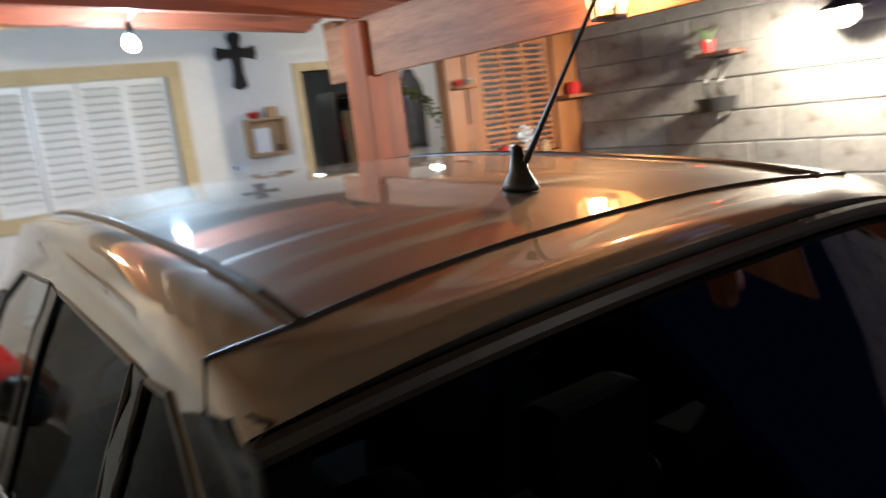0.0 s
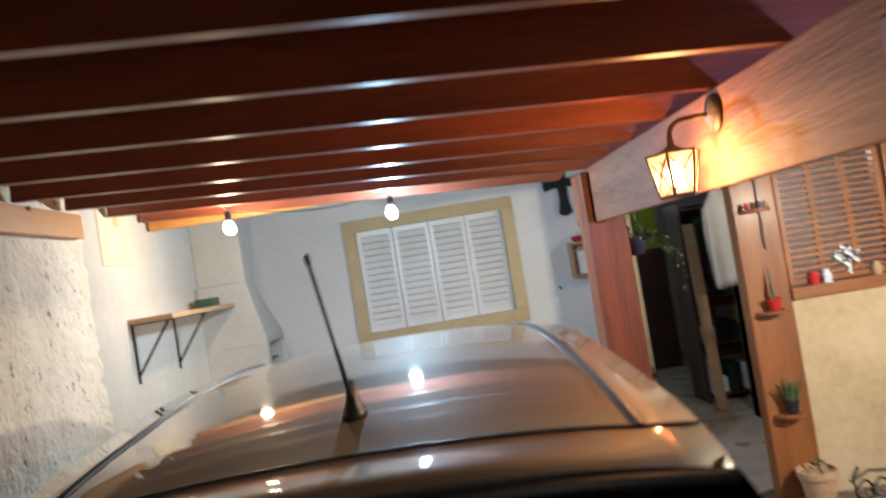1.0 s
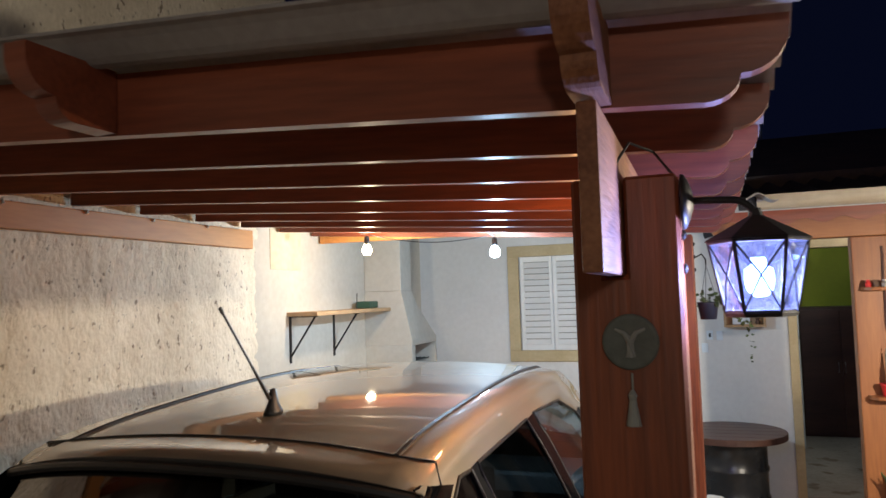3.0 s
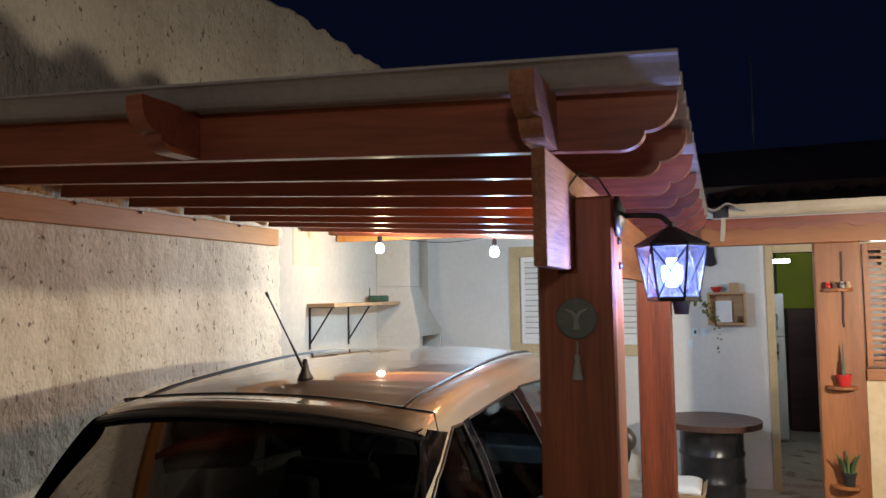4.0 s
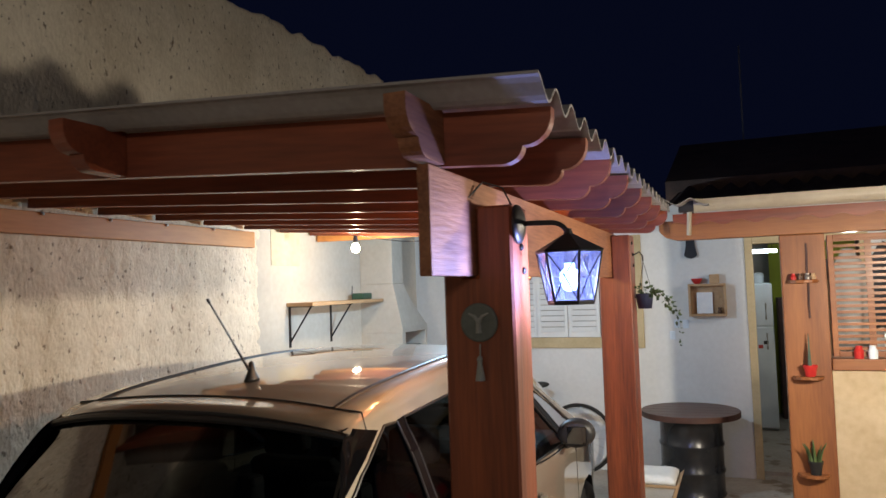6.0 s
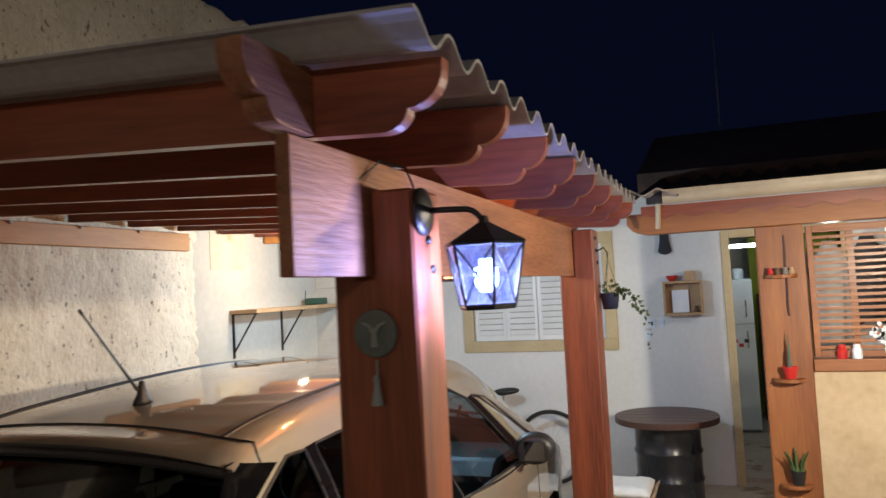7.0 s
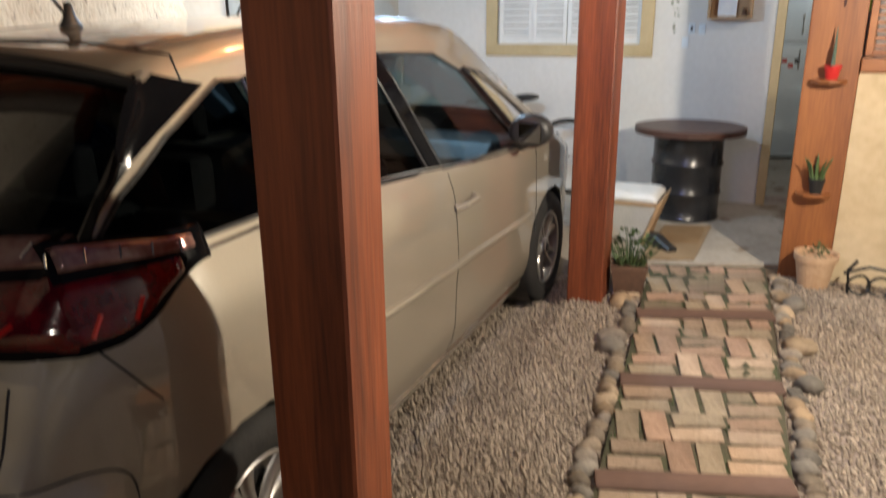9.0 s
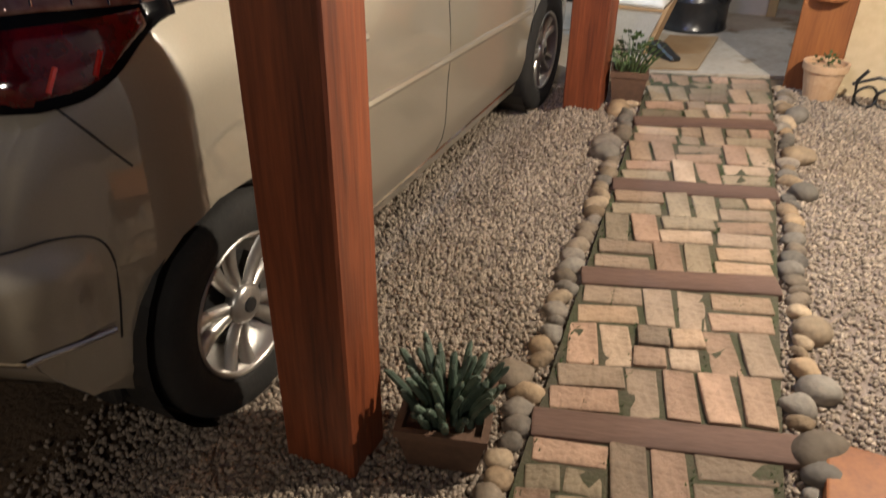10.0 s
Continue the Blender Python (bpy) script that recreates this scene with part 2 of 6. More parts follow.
paper = M("white printed card", (0.75, 0.77, 0.80), (0.62, 0.66, 0.72), 0.7, big=12, fine=60, bump=0.02)
lime_paint = M("lime green wall", (0.50, 0.58, 0.05), (0.44, 0.50, 0.05), 0.7, big=2, fine=20, bump=0.1)
fridge_paint = M("white appliance enamel", (0.72, 0.80, 0.86), (0.66, 0.74, 0.80), 0.3, big=3, fine=20, bump=0.02)
green_plastic = M("dark green plastic", (0.03, 0.08, 0.05), (0.02, 0.06, 0.04), 0.4, bump=0.03)
roof_tile_mat = M("dark clay roof tile", (0.10, 0.055, 0.04), (0.05, 0.032, 0.026), 0.9, big=4, fine=40, bump=0.4, rand=0.2)
amber_glass = glow("lit warm bulb", (1.0, 0.74, 0.42), 90)
cool_glass = glow("lit cool bulb", (0.72, 0.87, 1.0), 90)
blue_glass = glow("lit blue-white bulb", (0.26, 0.40, 1.0), 60)
tube_glow = glow("lit kitchen tube", (0.75, 0.92, 1.0), 14)


# ---- mesh helpers ----
def ob_from(name, bm, material, parent=None, label="", smooth=False):
    me = bpy.data.meshes.new(name)
    if smooth:
        for f in bm.faces:
            f.smooth = True
    bm.to_mesh(me)
    bm.free()
    me.materials.append(material)
    o = new(name, me)
    if parent:
        o.parent = parent
    if label:
        tagged(o, label)
    return o


def part(name, bm, material, parent, label="", smooth=False):
    return ob_from(name, bm, material, parent, label, smooth)


def thing(name, label, category, at=(0, 0, 0), group="", m=None):
    e = new(name)
    e.empty_display_size = 0.1
    e.matrix_basis = m if m is not None else Matrix.Translation(at)
    return tagged(e, label, category, group)


def add_box(bm, lo, hi, bevel=0.0, m=None):
    lo, hi = Vector(lo), Vector(hi)
    r = bmesh.ops.create_cube(bm, size=1.0)
    vs = r["verts"]
    for v in vs:
        v.co = Vector((lo[i] + (v.co[i] + 0.5) * (hi[i] - lo[i]) for i in range(3)))
    if bevel:
        es = list({e for v in vs for e in v.link_edges})
        k = bmesh.ops.bevel(bm, geom=es, offset=bevel, segments=2, affect="EDGES", profile=0.6)
        vs = list({v for f in k["faces"] for v in f.verts} | {v for v in vs if v.is_valid})
    if m is not None:
        bmesh.ops.transform(bm, matrix=m, verts=vs)
    return vs


def box(lo, hi, bevel=0.004, m=None):
    bm = bmesh.new()
    add_box(bm, lo, hi, bevel, m)
    return bm


def add_lathe(bm, prof, n=24, m=None, closed=False):
    """Turn a profile of (radius, z) round the z axis."""
    rings = []
    for r, z in prof:
        rings.append([bm.verts.new((r * math.cos(2 * math.pi * k / n), r * math.sin(2 * math.pi * k / n), z)) for k in range(n)])
    seq = list(zip(rings, rings[1:])) + ([(rings[-1], rings[0])] if closed else [])
    for a, b in seq:
        for k in range(n):
            bm.faces.new((a[k], a[(k + 1) % n], b[(k + 1) % n], b[k]))
    if not closed:
        if prof[0][0] > 1e-4:
            bm.faces.new(list(reversed(rings[0])))
        if prof[-1][0] > 1e-4:
            bm.faces.new(rings[-1])
    vs = [v for r in rings for v in r]
    if m is not None:
        bmesh.ops.transform(bm, matrix=m, verts=vs)
    return vs


def lathe(prof, n=24, m=None, closed=False):
    bm = bmesh.new()
    add_lathe(bm, prof, n, m, closed)
    bmesh.ops.remove_doubles(bm, verts=bm.verts, dist=1e-5)
    bmesh.ops.recalc_face_normals(bm, faces=bm.faces)
    return bm


def add_tube(bm, pts, r, n=8, r2=None):
    pts = [Vector(p) for p in pts]
    rings = []
    up = Vector((0, 0, 1))
    for i, p in enumerate(pts):
        d = (pts[min(i + 1, len(pts) - 1)] - pts[max(i - 1, 0)]).normalized()
        s = d.cross(up)
        if s.length < 0.05:
            s = d.cross(Vector((1, 0, 0)))
        s.normalize()
        t = s.cross(d)
        rr = r if r2 is None else r + (r2 - r) * i / (len(pts) - 1)
        rings.append([bm.verts.new(p + rr * (math.cos(2 * math.pi * k / n) * s + math.sin(2 * math.pi * k / n) * t)) for k in range(n)])
    for a, b in zip(rings, rings[1:]):
        for k in range(n):
            bm.faces.new((a[k], a[(k + 1) % n], b[(k + 1) % n], b[k]))
    bm.faces.new(list(reversed(rings[0])))
    bm.faces.new(rings[-1])


def tube(pts, r, n=8, r2=None):
    bm = bmesh.new()
    add_tube(bm, pts, r, n, r2)
    bmesh.ops.recalc_face_normals(bm, faces=bm.faces)
    return bm


def add_prism(bm, outline, axis, lo, hi):
    """Extrude an outline of 2D points along an axis ('x': points are (y, z); 'y': (x, z); 'z': (x, y))."""
    def place(p, d):
        return {"x": (d, p[0], p[1]), "y": (p[0], d, p[1]), "z": (p[0], p[1], d)}[axis]
    a = [bm.verts.new(place(p, lo)) for p in outline]
    b = [bm.verts.new(place(p, hi)) for p in outline]
    bm.faces.new(a)
    bm.faces.new(list(reversed(b)))
    k = len(outline)
    for i in range(k):
        bm.faces.new((a[i], b[i], b[(i + 1) % k], a[(i + 1) % k]))


def prism(outline, axis, lo, hi, bevel=0.0):
    bm = bmesh.new()
    add_prism(bm, outline, axis, lo, hi)
    bmesh.ops.recalc_face_normals(bm, faces=bm.faces)
    if bevel:
        bmesh.ops.bevel(bm, geom=list(bm.edges), offset=bevel, segments=1, affect="EDGES")
    return bm


def pebble(rng, r, squash=0.7, sub=2):
    bm = bmesh.new()
    bmesh.ops.create_icosphere(bm, subdivisions=sub, radius=r)
    s = Vector((rng.uniform(0.8, 1.35), rng.uniform(0.75, 1.1), squash * rng.uniform(0.8, 1.15)))
    o = Vector((rng.uniform(0, 50), rng.uniform(0, 50), 0))
    for v in bm.verts:
        k = 1 + 0.28 * noise.noise(v.co / r * 0.9 + o)
        v.co = Vector((v.co.x * s.x, v.co.y * s.y, v.co.z * s.z)) * k
    return bm


def ground_z(x, y):
    """Height of the ground: the parking strip is nearly level, the garden rises to the patio."""
    lane = 0.045 + 0.023 * (min(max(y, -2.0), 5.5) - 1.142)
    rise = 0.0723 * (min(max(y, 0.8), 3.97) - 0.975)
    t = min(max((x - 1.95) / 0.2, 0.0), 1.0)
    t = t * t * (3 - 2 * t)
    mound = 0.03 * math.exp(-((x - 2.23) ** 2 + (y - 0.95) ** 2) / 0.09)
    return lane * (1 - t) + rise * t + mound

# ---- ground and walls ----
def grid_mesh(xs, ys, zf):
    me = bpy.data.meshes.new("ground")
    vs = [(x, y, zf(x, y)) for y in ys for x in xs]
    nx = len(xs)
    fs = [(j * nx + i, j * nx + i + 1, (j + 1) * nx + i + 1, (j + 1) * nx + i) for j in range(len(ys) - 1) for i in range(nx - 1)]
    me.from_pydata(vs, [], fs)
    return me


def spread(a, b, n):
    return [a + (b - a) * i / n for i in range(n + 1)]


gx = [-400, -60, -12] + spread(-3, 6.5, 95) + [14, 60, 400]
gy = [-400, -60, -12] + spread(-4, 7, 110) + [14, 60, 400]
ground = new("ground", grid_mesh(gx, gy, lambda x, y: ground_z(x, y) - 0.012 + 0.008 * noise.noise(Vector((x * 5, y * 5, 0)))))
ground.data.materials.append(soil)
tagged(ground, "dark packed soil under gravel and car", "ground", kind="structure")

XW, YB = -0.37, 6.24


def rough_wall():
    """Unfinished boundary wall with a ragged top and trowel-thrown plaster."""
    bm = bmesh.new()
    ny, nz, y0, y1 = 520, 200, -7.0, 5.6
    grid = []
    for i in range(ny + 1):
        y = y0 + (y1 - y0) * i / ny
        top = 4.19 + 0.08 * noise.noise(Vector((y * 1.7, 3, 0))) + 0.05 * noise.noise(Vector((y * 6, 7, 0)))
        if y < 2.9:
            top += (2.9 - y) * 0.35
        row = []
        for k in range(nz + 1):
            z = -0.1 + (top + 0.1) * k / nz
            d = 0.010 * noise.noise(Vector((y * 6, z * 5, 1))) + 0.010 * noise.noise(Vector((y * 19, z * 15, 5))) + 0.006 * noise.noise(Vector((y * 45, z * 38, 9))) - 0.03 * max(noise.noise(Vector((y * 13, z * 9, 21))) - 0.5, 0)
            row.append(bm.verts.new((XW + d - (0.03 * min(max((y - 3.40) / 0.25, 0.0), 1.0) if z < 2.8 else 0), y, z)))
        grid.append(row)
    for a, b in zip(grid, grid[1:]):
        for k in range(nz):
            bm.faces.new((a[k], a[k + 1], b[k + 1], b[k]))
    back = [[bm.verts.new((XW - 0.18, r[e].co.y, r[e].co.z)) for e in (0, nz)] for r in grid]
    for i in range(ny):
        bm.faces.new((grid[i][nz], back[i][1], back[i + 1][1], grid[i + 1][nz]))
        bm.faces.new((back[i][1], back[i][0], back[i + 1][0], back[i + 1][1]))
    o = ob_from("wall_west", bm, rough_plaster, smooth=True)
    tagged(o, "tall boundary wall of rough thrown grey plaster", "wall", kind="structure")


rough_wall()
o = ob_from("wall_west_inner", prism([(XW - 0.025, 3.30), (XW - 0.004, 3.42), (XW + 0.010, 3.56), (XW + 0.010, YB), (XW - 0.025, YB)], "z", 0.0, 2.75), aged_paint)
tagged(o, "white painted plaster on the boundary wall", "wall", kind="structure")
o = ob_from("trim", box((XW + 0.010, 3.57, 2.265), (XW + 0.014, 3.96, 2.70), 0.001), old_plaster)
tagged(o, "stained unpainted plaster patch on the wall", "wall", kind="structure")

# house wall with a window opening and a door opening
WX0, WX1, WZ0, WZ1 = 0.655, 1.935, 1.515, 2.40
DX0, DX1, DZ = 3.04, 3.90, 2.36
T = 0.16


def wall_piece(name, lo, hi, mat, label="white painted plastered house wall"):
    return tagged(ob_from(name, box(lo, hi, 0.0), mat), label, "wall", kind="structure")


bm = bmesh.new()
for lo, hi in (((XW, YB, 0), (WX0, YB + T, 2.8)), ((WX0, YB, 0), (WX1, YB + T, WZ0)), ((WX0, YB, WZ1), (WX1, YB + T, 2.8)),
               ((WX1, YB, 0), (DX0, YB + T, 2.8)), ((DX0, YB, DZ), (DX1, YB + T, 2.8)), ((DX1, YB, 0), (6.0, YB + T, 2.8))):
    add_box(bm, lo, hi)
tagged(ob_from("wall_north", bm, white_paint), "white painted plastered house wall", "wall", kind="structure")

# patio slab: its edge runs askew to the house
bm = prism([(2.0, 4.14), (4.5, 5.1), (6.0, 5.5), (6.0, YB + 0.2), (-0.37, YB + 0.2), (-0.37, 4.9), (1.2, 4.6)], "z", -0.1, 0.225)
tagged(ob_from("pavement", bm, concrete), "worn stained concrete patio slab", "pavement", kind="structure")
bm = box((2.2, YB + 0.16, 0.0), (5.6, 10.4, 0.26), 0)
tagged(ob_from("floor", bm, concrete), "dull cement floor inside the house", "floor", kind="structure")

# rooms behind the door
for lo, hi, mt in (((2.5, YB + T, 0), (2.6, 10.3, 2.8), white_paint), ((5.4, YB + T, 0), (5.5, 10.3, 2.8), white_paint), ((2.5, 10.3, 0), (5.5, 10.4, 2.8), white_paint), ((3.28, 9.6, 0.26), (4.3, 9.7, 2.8), lime_paint)):
    wall_piece("wall_inner", lo, hi, mt, "painted wall of the kitchen behind the door")
tagged(ob_from("ceiling", box((2.5, YB + T, 2.8), (5.6, 10.4, 2.9), 0), white_paint), "plain kitchen ceiling", "ceiling", kind="structure")

# right-hand block wall
XR = 4.42
tagged(ob_from("wall_east", box((XR + 0.012, -3.0, 0), (XR + 0.16, 4.6, 2.9), 0), shaded_block_paint), "boundary wall of limewashed concrete blocks", "wall", kind="structure")
wall_east = bpy.data.objects["wall_east"]
tagged(ob_from("wall_south", box((XW - 0.2, -7.2, 0), (9.0, -7.0, 2.6), 0), beige_wall), "plain street wall behind the yard", "wall", kind="structure")
tagged(ob_from("wall_far_east", box((8.8, -7.2, 0), (9.0, -3.0, 2.6), 0), beige_wall), "plain street wall behind the yard", "wall", kind="structure")
tagged(ob_from("wall_return", box((XR + 0.16, -3.1, 0), (9.0, -2.95, 2.6), 0), beige_wall), "plain street wall behind the yard", "wall", kind="structure")


def window():
    w = tagged(thing("window_1", "closed white louvred shutters in a cream surround", "window", (WX0, YB, WZ0)), kind="structure")
    def at(bm):
        bmesh.ops.translate(bm, verts=bm.verts, vec=(-WX0, -YB, -WZ0))
        return bm
    b = 0.105
    for lo, hi in (((WX0 - b, YB - 0.025, WZ0 - b), (WX1 + b, YB + 0.02, WZ0)), ((WX0 - b, YB - 0.025, WZ1), (WX1 + b, YB + 0.02, WZ1 + b)),
                   ((WX0 - b, YB - 0.025, WZ0), (WX0, YB + 0.02, WZ1)), ((WX1, YB - 0.025, WZ0), (WX1 + b, YB + 0.02, WZ1))):
        part("window_frame", at(box(lo, hi, 0.005)), cream_paint, w, "cream painted surround")
    n = 4
    step = (WX1 - WX0) / n
    for k in range(n):
        x0, x1 = WX0 + k * step + 0.003, WX0 + (k + 1) * step - 0.003
        y = YB + (0.035 if k in (0, 3) else 0.015)
        bm = bmesh.new()
        for lo, hi in (((x0, y, WZ0), (x0 + 0.035, y + 0.03, WZ1)), ((x1 - 0.035, y, WZ0), (x1, y + 0.03, WZ1)),
                       ((x0 + 0.035, y, WZ0), (x1 - 0.035, y + 0.03, WZ0 + 0.05)), ((x0 + 0.035, y, WZ1 - 0.05), (x1 - 0.035, y + 0.03, WZ1))):
            add_box(bm, lo, hi, 0.003)
        leaf = part("shutter", at(bm), shutter_paint, w)
        # Grey backing sheet: the shade between the slats put in as colour.
        bm = box((x0 + 0.035, y + 0.028, WZ0 + 0.05), (x1 - 0.035, y + 0.032, WZ1 - 0.05), 0)
        part("backing", at(bm), mortar, leaf, "grey sheet painting the shade between the louvres")
        m = 14
        z0, dz = WZ0 + 0.05, (WZ1 - WZ0 - 0.1) / m
        for i in range(m):
            bm = prism([(y - 0.010, z0 + i * dz + 0.004), (y - 0.005, z0 + i * dz), (y + 0.022, z0 + (i + 0.90) * dz - 0.006), (y + 0.017, z0 + (i + 0.90) * dz)], "x", x0 + 0.035, x1 - 0.035)
            part("slat", at(bm), shutter_paint, leaf)


window()


def doorway():
    d = tagged(thing("door_1", "open doorway with a cream door frame", "doorway", (DX0, YB, 0.22)), kind="structure")
    def at(bm):
        bmesh.ops.translate(bm, verts=bm.verts, vec=(-DX0, -YB, -0.22))
        return bm
    for lo, hi in (((DX0 - 0.07, YB - 0.02, 0.225), (DX0, YB + T + 0.01, DZ + 0.07)), ((DX1, YB - 0.02, 0.225), (DX1 + 0.07, YB + T + 0.01, DZ + 0.07)), ((DX0, YB - 0.02, DZ), (DX1, YB + T + 0.01, DZ + 0.07))):
        part("door_frame", at(box(lo, hi, 0.006)), cream_paint, d)


doorway()

# ---- timber pergola ----
BZ0, BZ1, BT = 2.083, 2.363, 0.034


def beam_x(y):
    """East face of the long beam, which runs slightly askew to the house."""
    return 2.223 - 0.0150 * (y - 0.9)


def post(x0, x1, y0, y1, top, low, label):
    p = thing("wooden_post", label, "post", ((x0 + x1) / 2, (y0 + y1) / 2, ground_z(x1, y0)), "pergola posts")
    c = Vector(p.location)
    zb = -0.06
    # the post is slotted: two cheeks rise either side of the beam
    bx = beam_x((y0 + y1) / 2)
    l, r, a, b = x0 - c.x, x1 - c.x, bx - BT - 0.005 - c.x, bx + 0.005 - c.x
    lo, hi = low - c.z, top - c.z
    bm = prism([(l, zb), (r, zb), (r, hi), (b, hi), (b, lo), (a, lo), (a, hi), (l, hi)], "y", y0 - c.y, y1 - c.y, 0.007)
    part("shaft", bm, wood_post, p)
    for k in range(3):
        part("bolt_head", lathe([(0.011, 0), (0.011, 0.006), (0.006, 0.010), (0.0, 0.010)], 10, Matrix.Translation((r - 0.001, 0.02 * (k - 1), hi - 0.05 - 0.07 * k)) @ Matrix.Rotation(math.pi / 2, 4, "Y")), black_iron, p)
    return p


post(2.120, 2.334, 0.915, 1.085, 2.285, BZ0 - 0.002, "square red-brown varnished post on the gravel")
post(2.10, 2.30, 3.57, 3.77, 2.345, BZ0 - 0.002, "square red-brown varnished post on the gravel")
o = ob_from("pergola_beam", box((-BT, -0.325, BZ0), (0.0, 3.12, BZ1), 0.004), wood_beam)
o.matrix_basis = Matrix.Translation((beam_x(0.9), 0.9, 0)) @ Matrix.Rotation(0.0150, 4, "Z")
tagged(o, "deep varnished plank beam along the post tops", "beam")

RISE = 0.060


def rz(x):
    return BZ1 + 0.003 + RISE * (2.2 - x)


RH = 0.138


def ogee(r0, r1, h, flip=1, z0=0.0):
    """Side outline of a board whose outer end is cut to an ogee, from r0 to r1, in (r, z)."""
    pts = [(r0, z0), (r1 - 0.125 * flip, z0)]
    for k in range(1, 7):
        a = k / 6 * math.pi / 2
        pts.append((r1 - (0.125 - 0.055 * math.sin(a)) * flip, z0 + 0.045 * (1 - math.cos(a))))
    for k in range(1, 8):
        a = k / 7 * math.pi / 2
        pts.append((r1 - (0.070 - 0.070 * math.sin(a)) * flip, z0 + 0.045 + (h * 0.5) * (1 - math.cos(a))))
    pts += [(r1, z0 + h), (r0, z0 + h)]
    return pts


def rafter(y, x1=2.50):
    pts = ogee(0.0, x1 - (XW + 0.03), RH)
    bm = prism(pts, "y", -0.018, 0.018, 0.0)
    ang = math.atan(RISE)
    o = ob_from("rafter", bm, wood_rafter)
    tagged(o, "dark varnished rafter with an ogee-cut end", "rafter", "pergola rafters")
    o.matrix_basis = Matrix.Translation((XW + 0.03, y, rz(XW + 0.03))) @ Matrix.Rotation(ang, 4, "Y")
    return o


for k in range(9):
    rafter(0.665 + 0.43 * k, 2.522 if k < 8 else 2.2)


def outlooker(x, y1=0.643, length=0.23):
    pts = [(y1 - r, z) for r, z in ogee(0.0, length, RH)]
    o = ob_from("outlooker", prism(pts, "x", -0.028, 0.028), wood_beam if x > 2 else wood_rafter)
    tagged(o, "short ogee-cut bracket under the roof edge", "bracket", "roof brackets")
    o.location = (x, 0, rz(x) + 0.002)


outlooker(beam_x(0.5) - BT / 2 + 0.004)
outlooker(1.15)
o = ob_from("wall_ledger", box((XW + 0.012, -1.2, 2.385), (XW + 0.068, 3.30, 2.500), 0.006), wood_ledger)
tagged(o, "pale timber ledger bolted to the plaster wall", "beam")
o = ob_from("back_beam", prism([(XW + 0.03, 2.47), (2.25, 2.455), (2.25, 2.53), (XW + 0.03, 2.65)], "y", 4.20, 4.245, 0.004), wood_ledger)
tagged(o, "pale timber beam closing the back of the pergola", "beam")
for k in range(6):
    b = ob_from("rafter_bolt", lathe([(0.009, 0), (0.009, 0.012), (0.004, 0.016)], 8), alloy)
    b.matrix_basis = Matrix.Translation((XW + 0.068, 0.665 + 0.43 * k + 0.03, 2.49)) @ Matrix.Rotation(math.pi / 2, 4, "Y")
    tagged(b, "bright bolt head on the ledger", "bolt", "ledger bolts")


def roof_sheets():
    """Corrugated sheets; the waves run down the slope, towards the yard."""
    bm = bmesh.new()
    pitch, amp = 0.177, 0.024
    y0, y1, x0, x1 = 0.495, 4.40, XW + 0.03, 2.535
    n = int((y1 - y0) / pitch * 12)
    a, b, c, d = [], [], [], []
    for i in range(n + 1):
        y = y0 + (y1 - y0) * i / n
        w = amp * math.cos(2 * math.pi * (y - y0) / pitch)
        xe = x1 if y < 3.75 else 2.3
        for lst, x, th in ((a, x0, 0), (b, xe, 0), (c, x0, 0.007), (d, xe, 0.007)):
            lst.append(bm.verts.new((x, y, rz(x) + RH + 0.018 + w + th)))
    for i in range(n):
        bm.faces.new((a[i], b[i], b[i + 1], a[i + 1]))
        bm.faces.new((c[i], c[i + 1], d[i + 1], d[i]))
        bm.faces.new((b[i], d[i], d[i + 1], b[i + 1]))
    bm.faces.new((a[0], c[0], d[0], b[0]))
    o = ob_from("roof_sheet", bm, sheet_mat, smooth=False)
    tagged(o, "pale corrugated fibre cement roof sheets", "roof", kind="structure")


roof_sheets()

# ---- porch front with lattice ----
PY = 4.45
o = ob_from("porch_beam", prism([(2.40, 2.405), (2.44, 2.36), (2.52, 2.335), (4.42, 2.335), (4.42, 2.475), (2.40, 2.475)], "y", PY - 0.06, PY + 0.06, 0.004), wood_cross)
tagged(o, "honey-coloured porch beam with a shaped end", "beam")
pts = [(2.50, 2.52)]
N = 90
for k in range(N + 1):
    x = 2.50 + 1.92 * k / N
    pts.append((x, 2.447 + 0.016 * math.cos(2 * math.pi * x / 0.21)))
pts.append((4.42, 2.52))
o = ob_from("scalloped_fascia", prism(pts, "y", PY - 0.075, PY - 0.06), wood_rafter)
tagged(o, "dark fascia board with a scalloped lower edge", "fascia")
for x0, x1, nm in ((3.185, 3.46, "porch_post"), (4.18, 4.41, "porch_post")):
    o = ob_from(nm, box((x0, PY - 0.055, 0.12), (x1, PY + 0.055, 2.334), 0.008), wood_up)
    tagged(o, "broad honey-coloured upright of the porch front", "post", "porch uprights")
o = ob_from("porch_sill", box((3.461, PY - 0.075, 1.425), (4.179, PY + 0.075, 1.50), 0.006), wood_cross)
tagged(o, "honey-coloured sill under the lattice", "sill")
o = ob_from("wall_porch", box((3.461, PY - 0.05, 0.0), (4.179, PY + 0.05, 1.424), 0.0), beige_wall)
tagged(o, "scrubbed beige low porch wall", "wall", kind="structure")


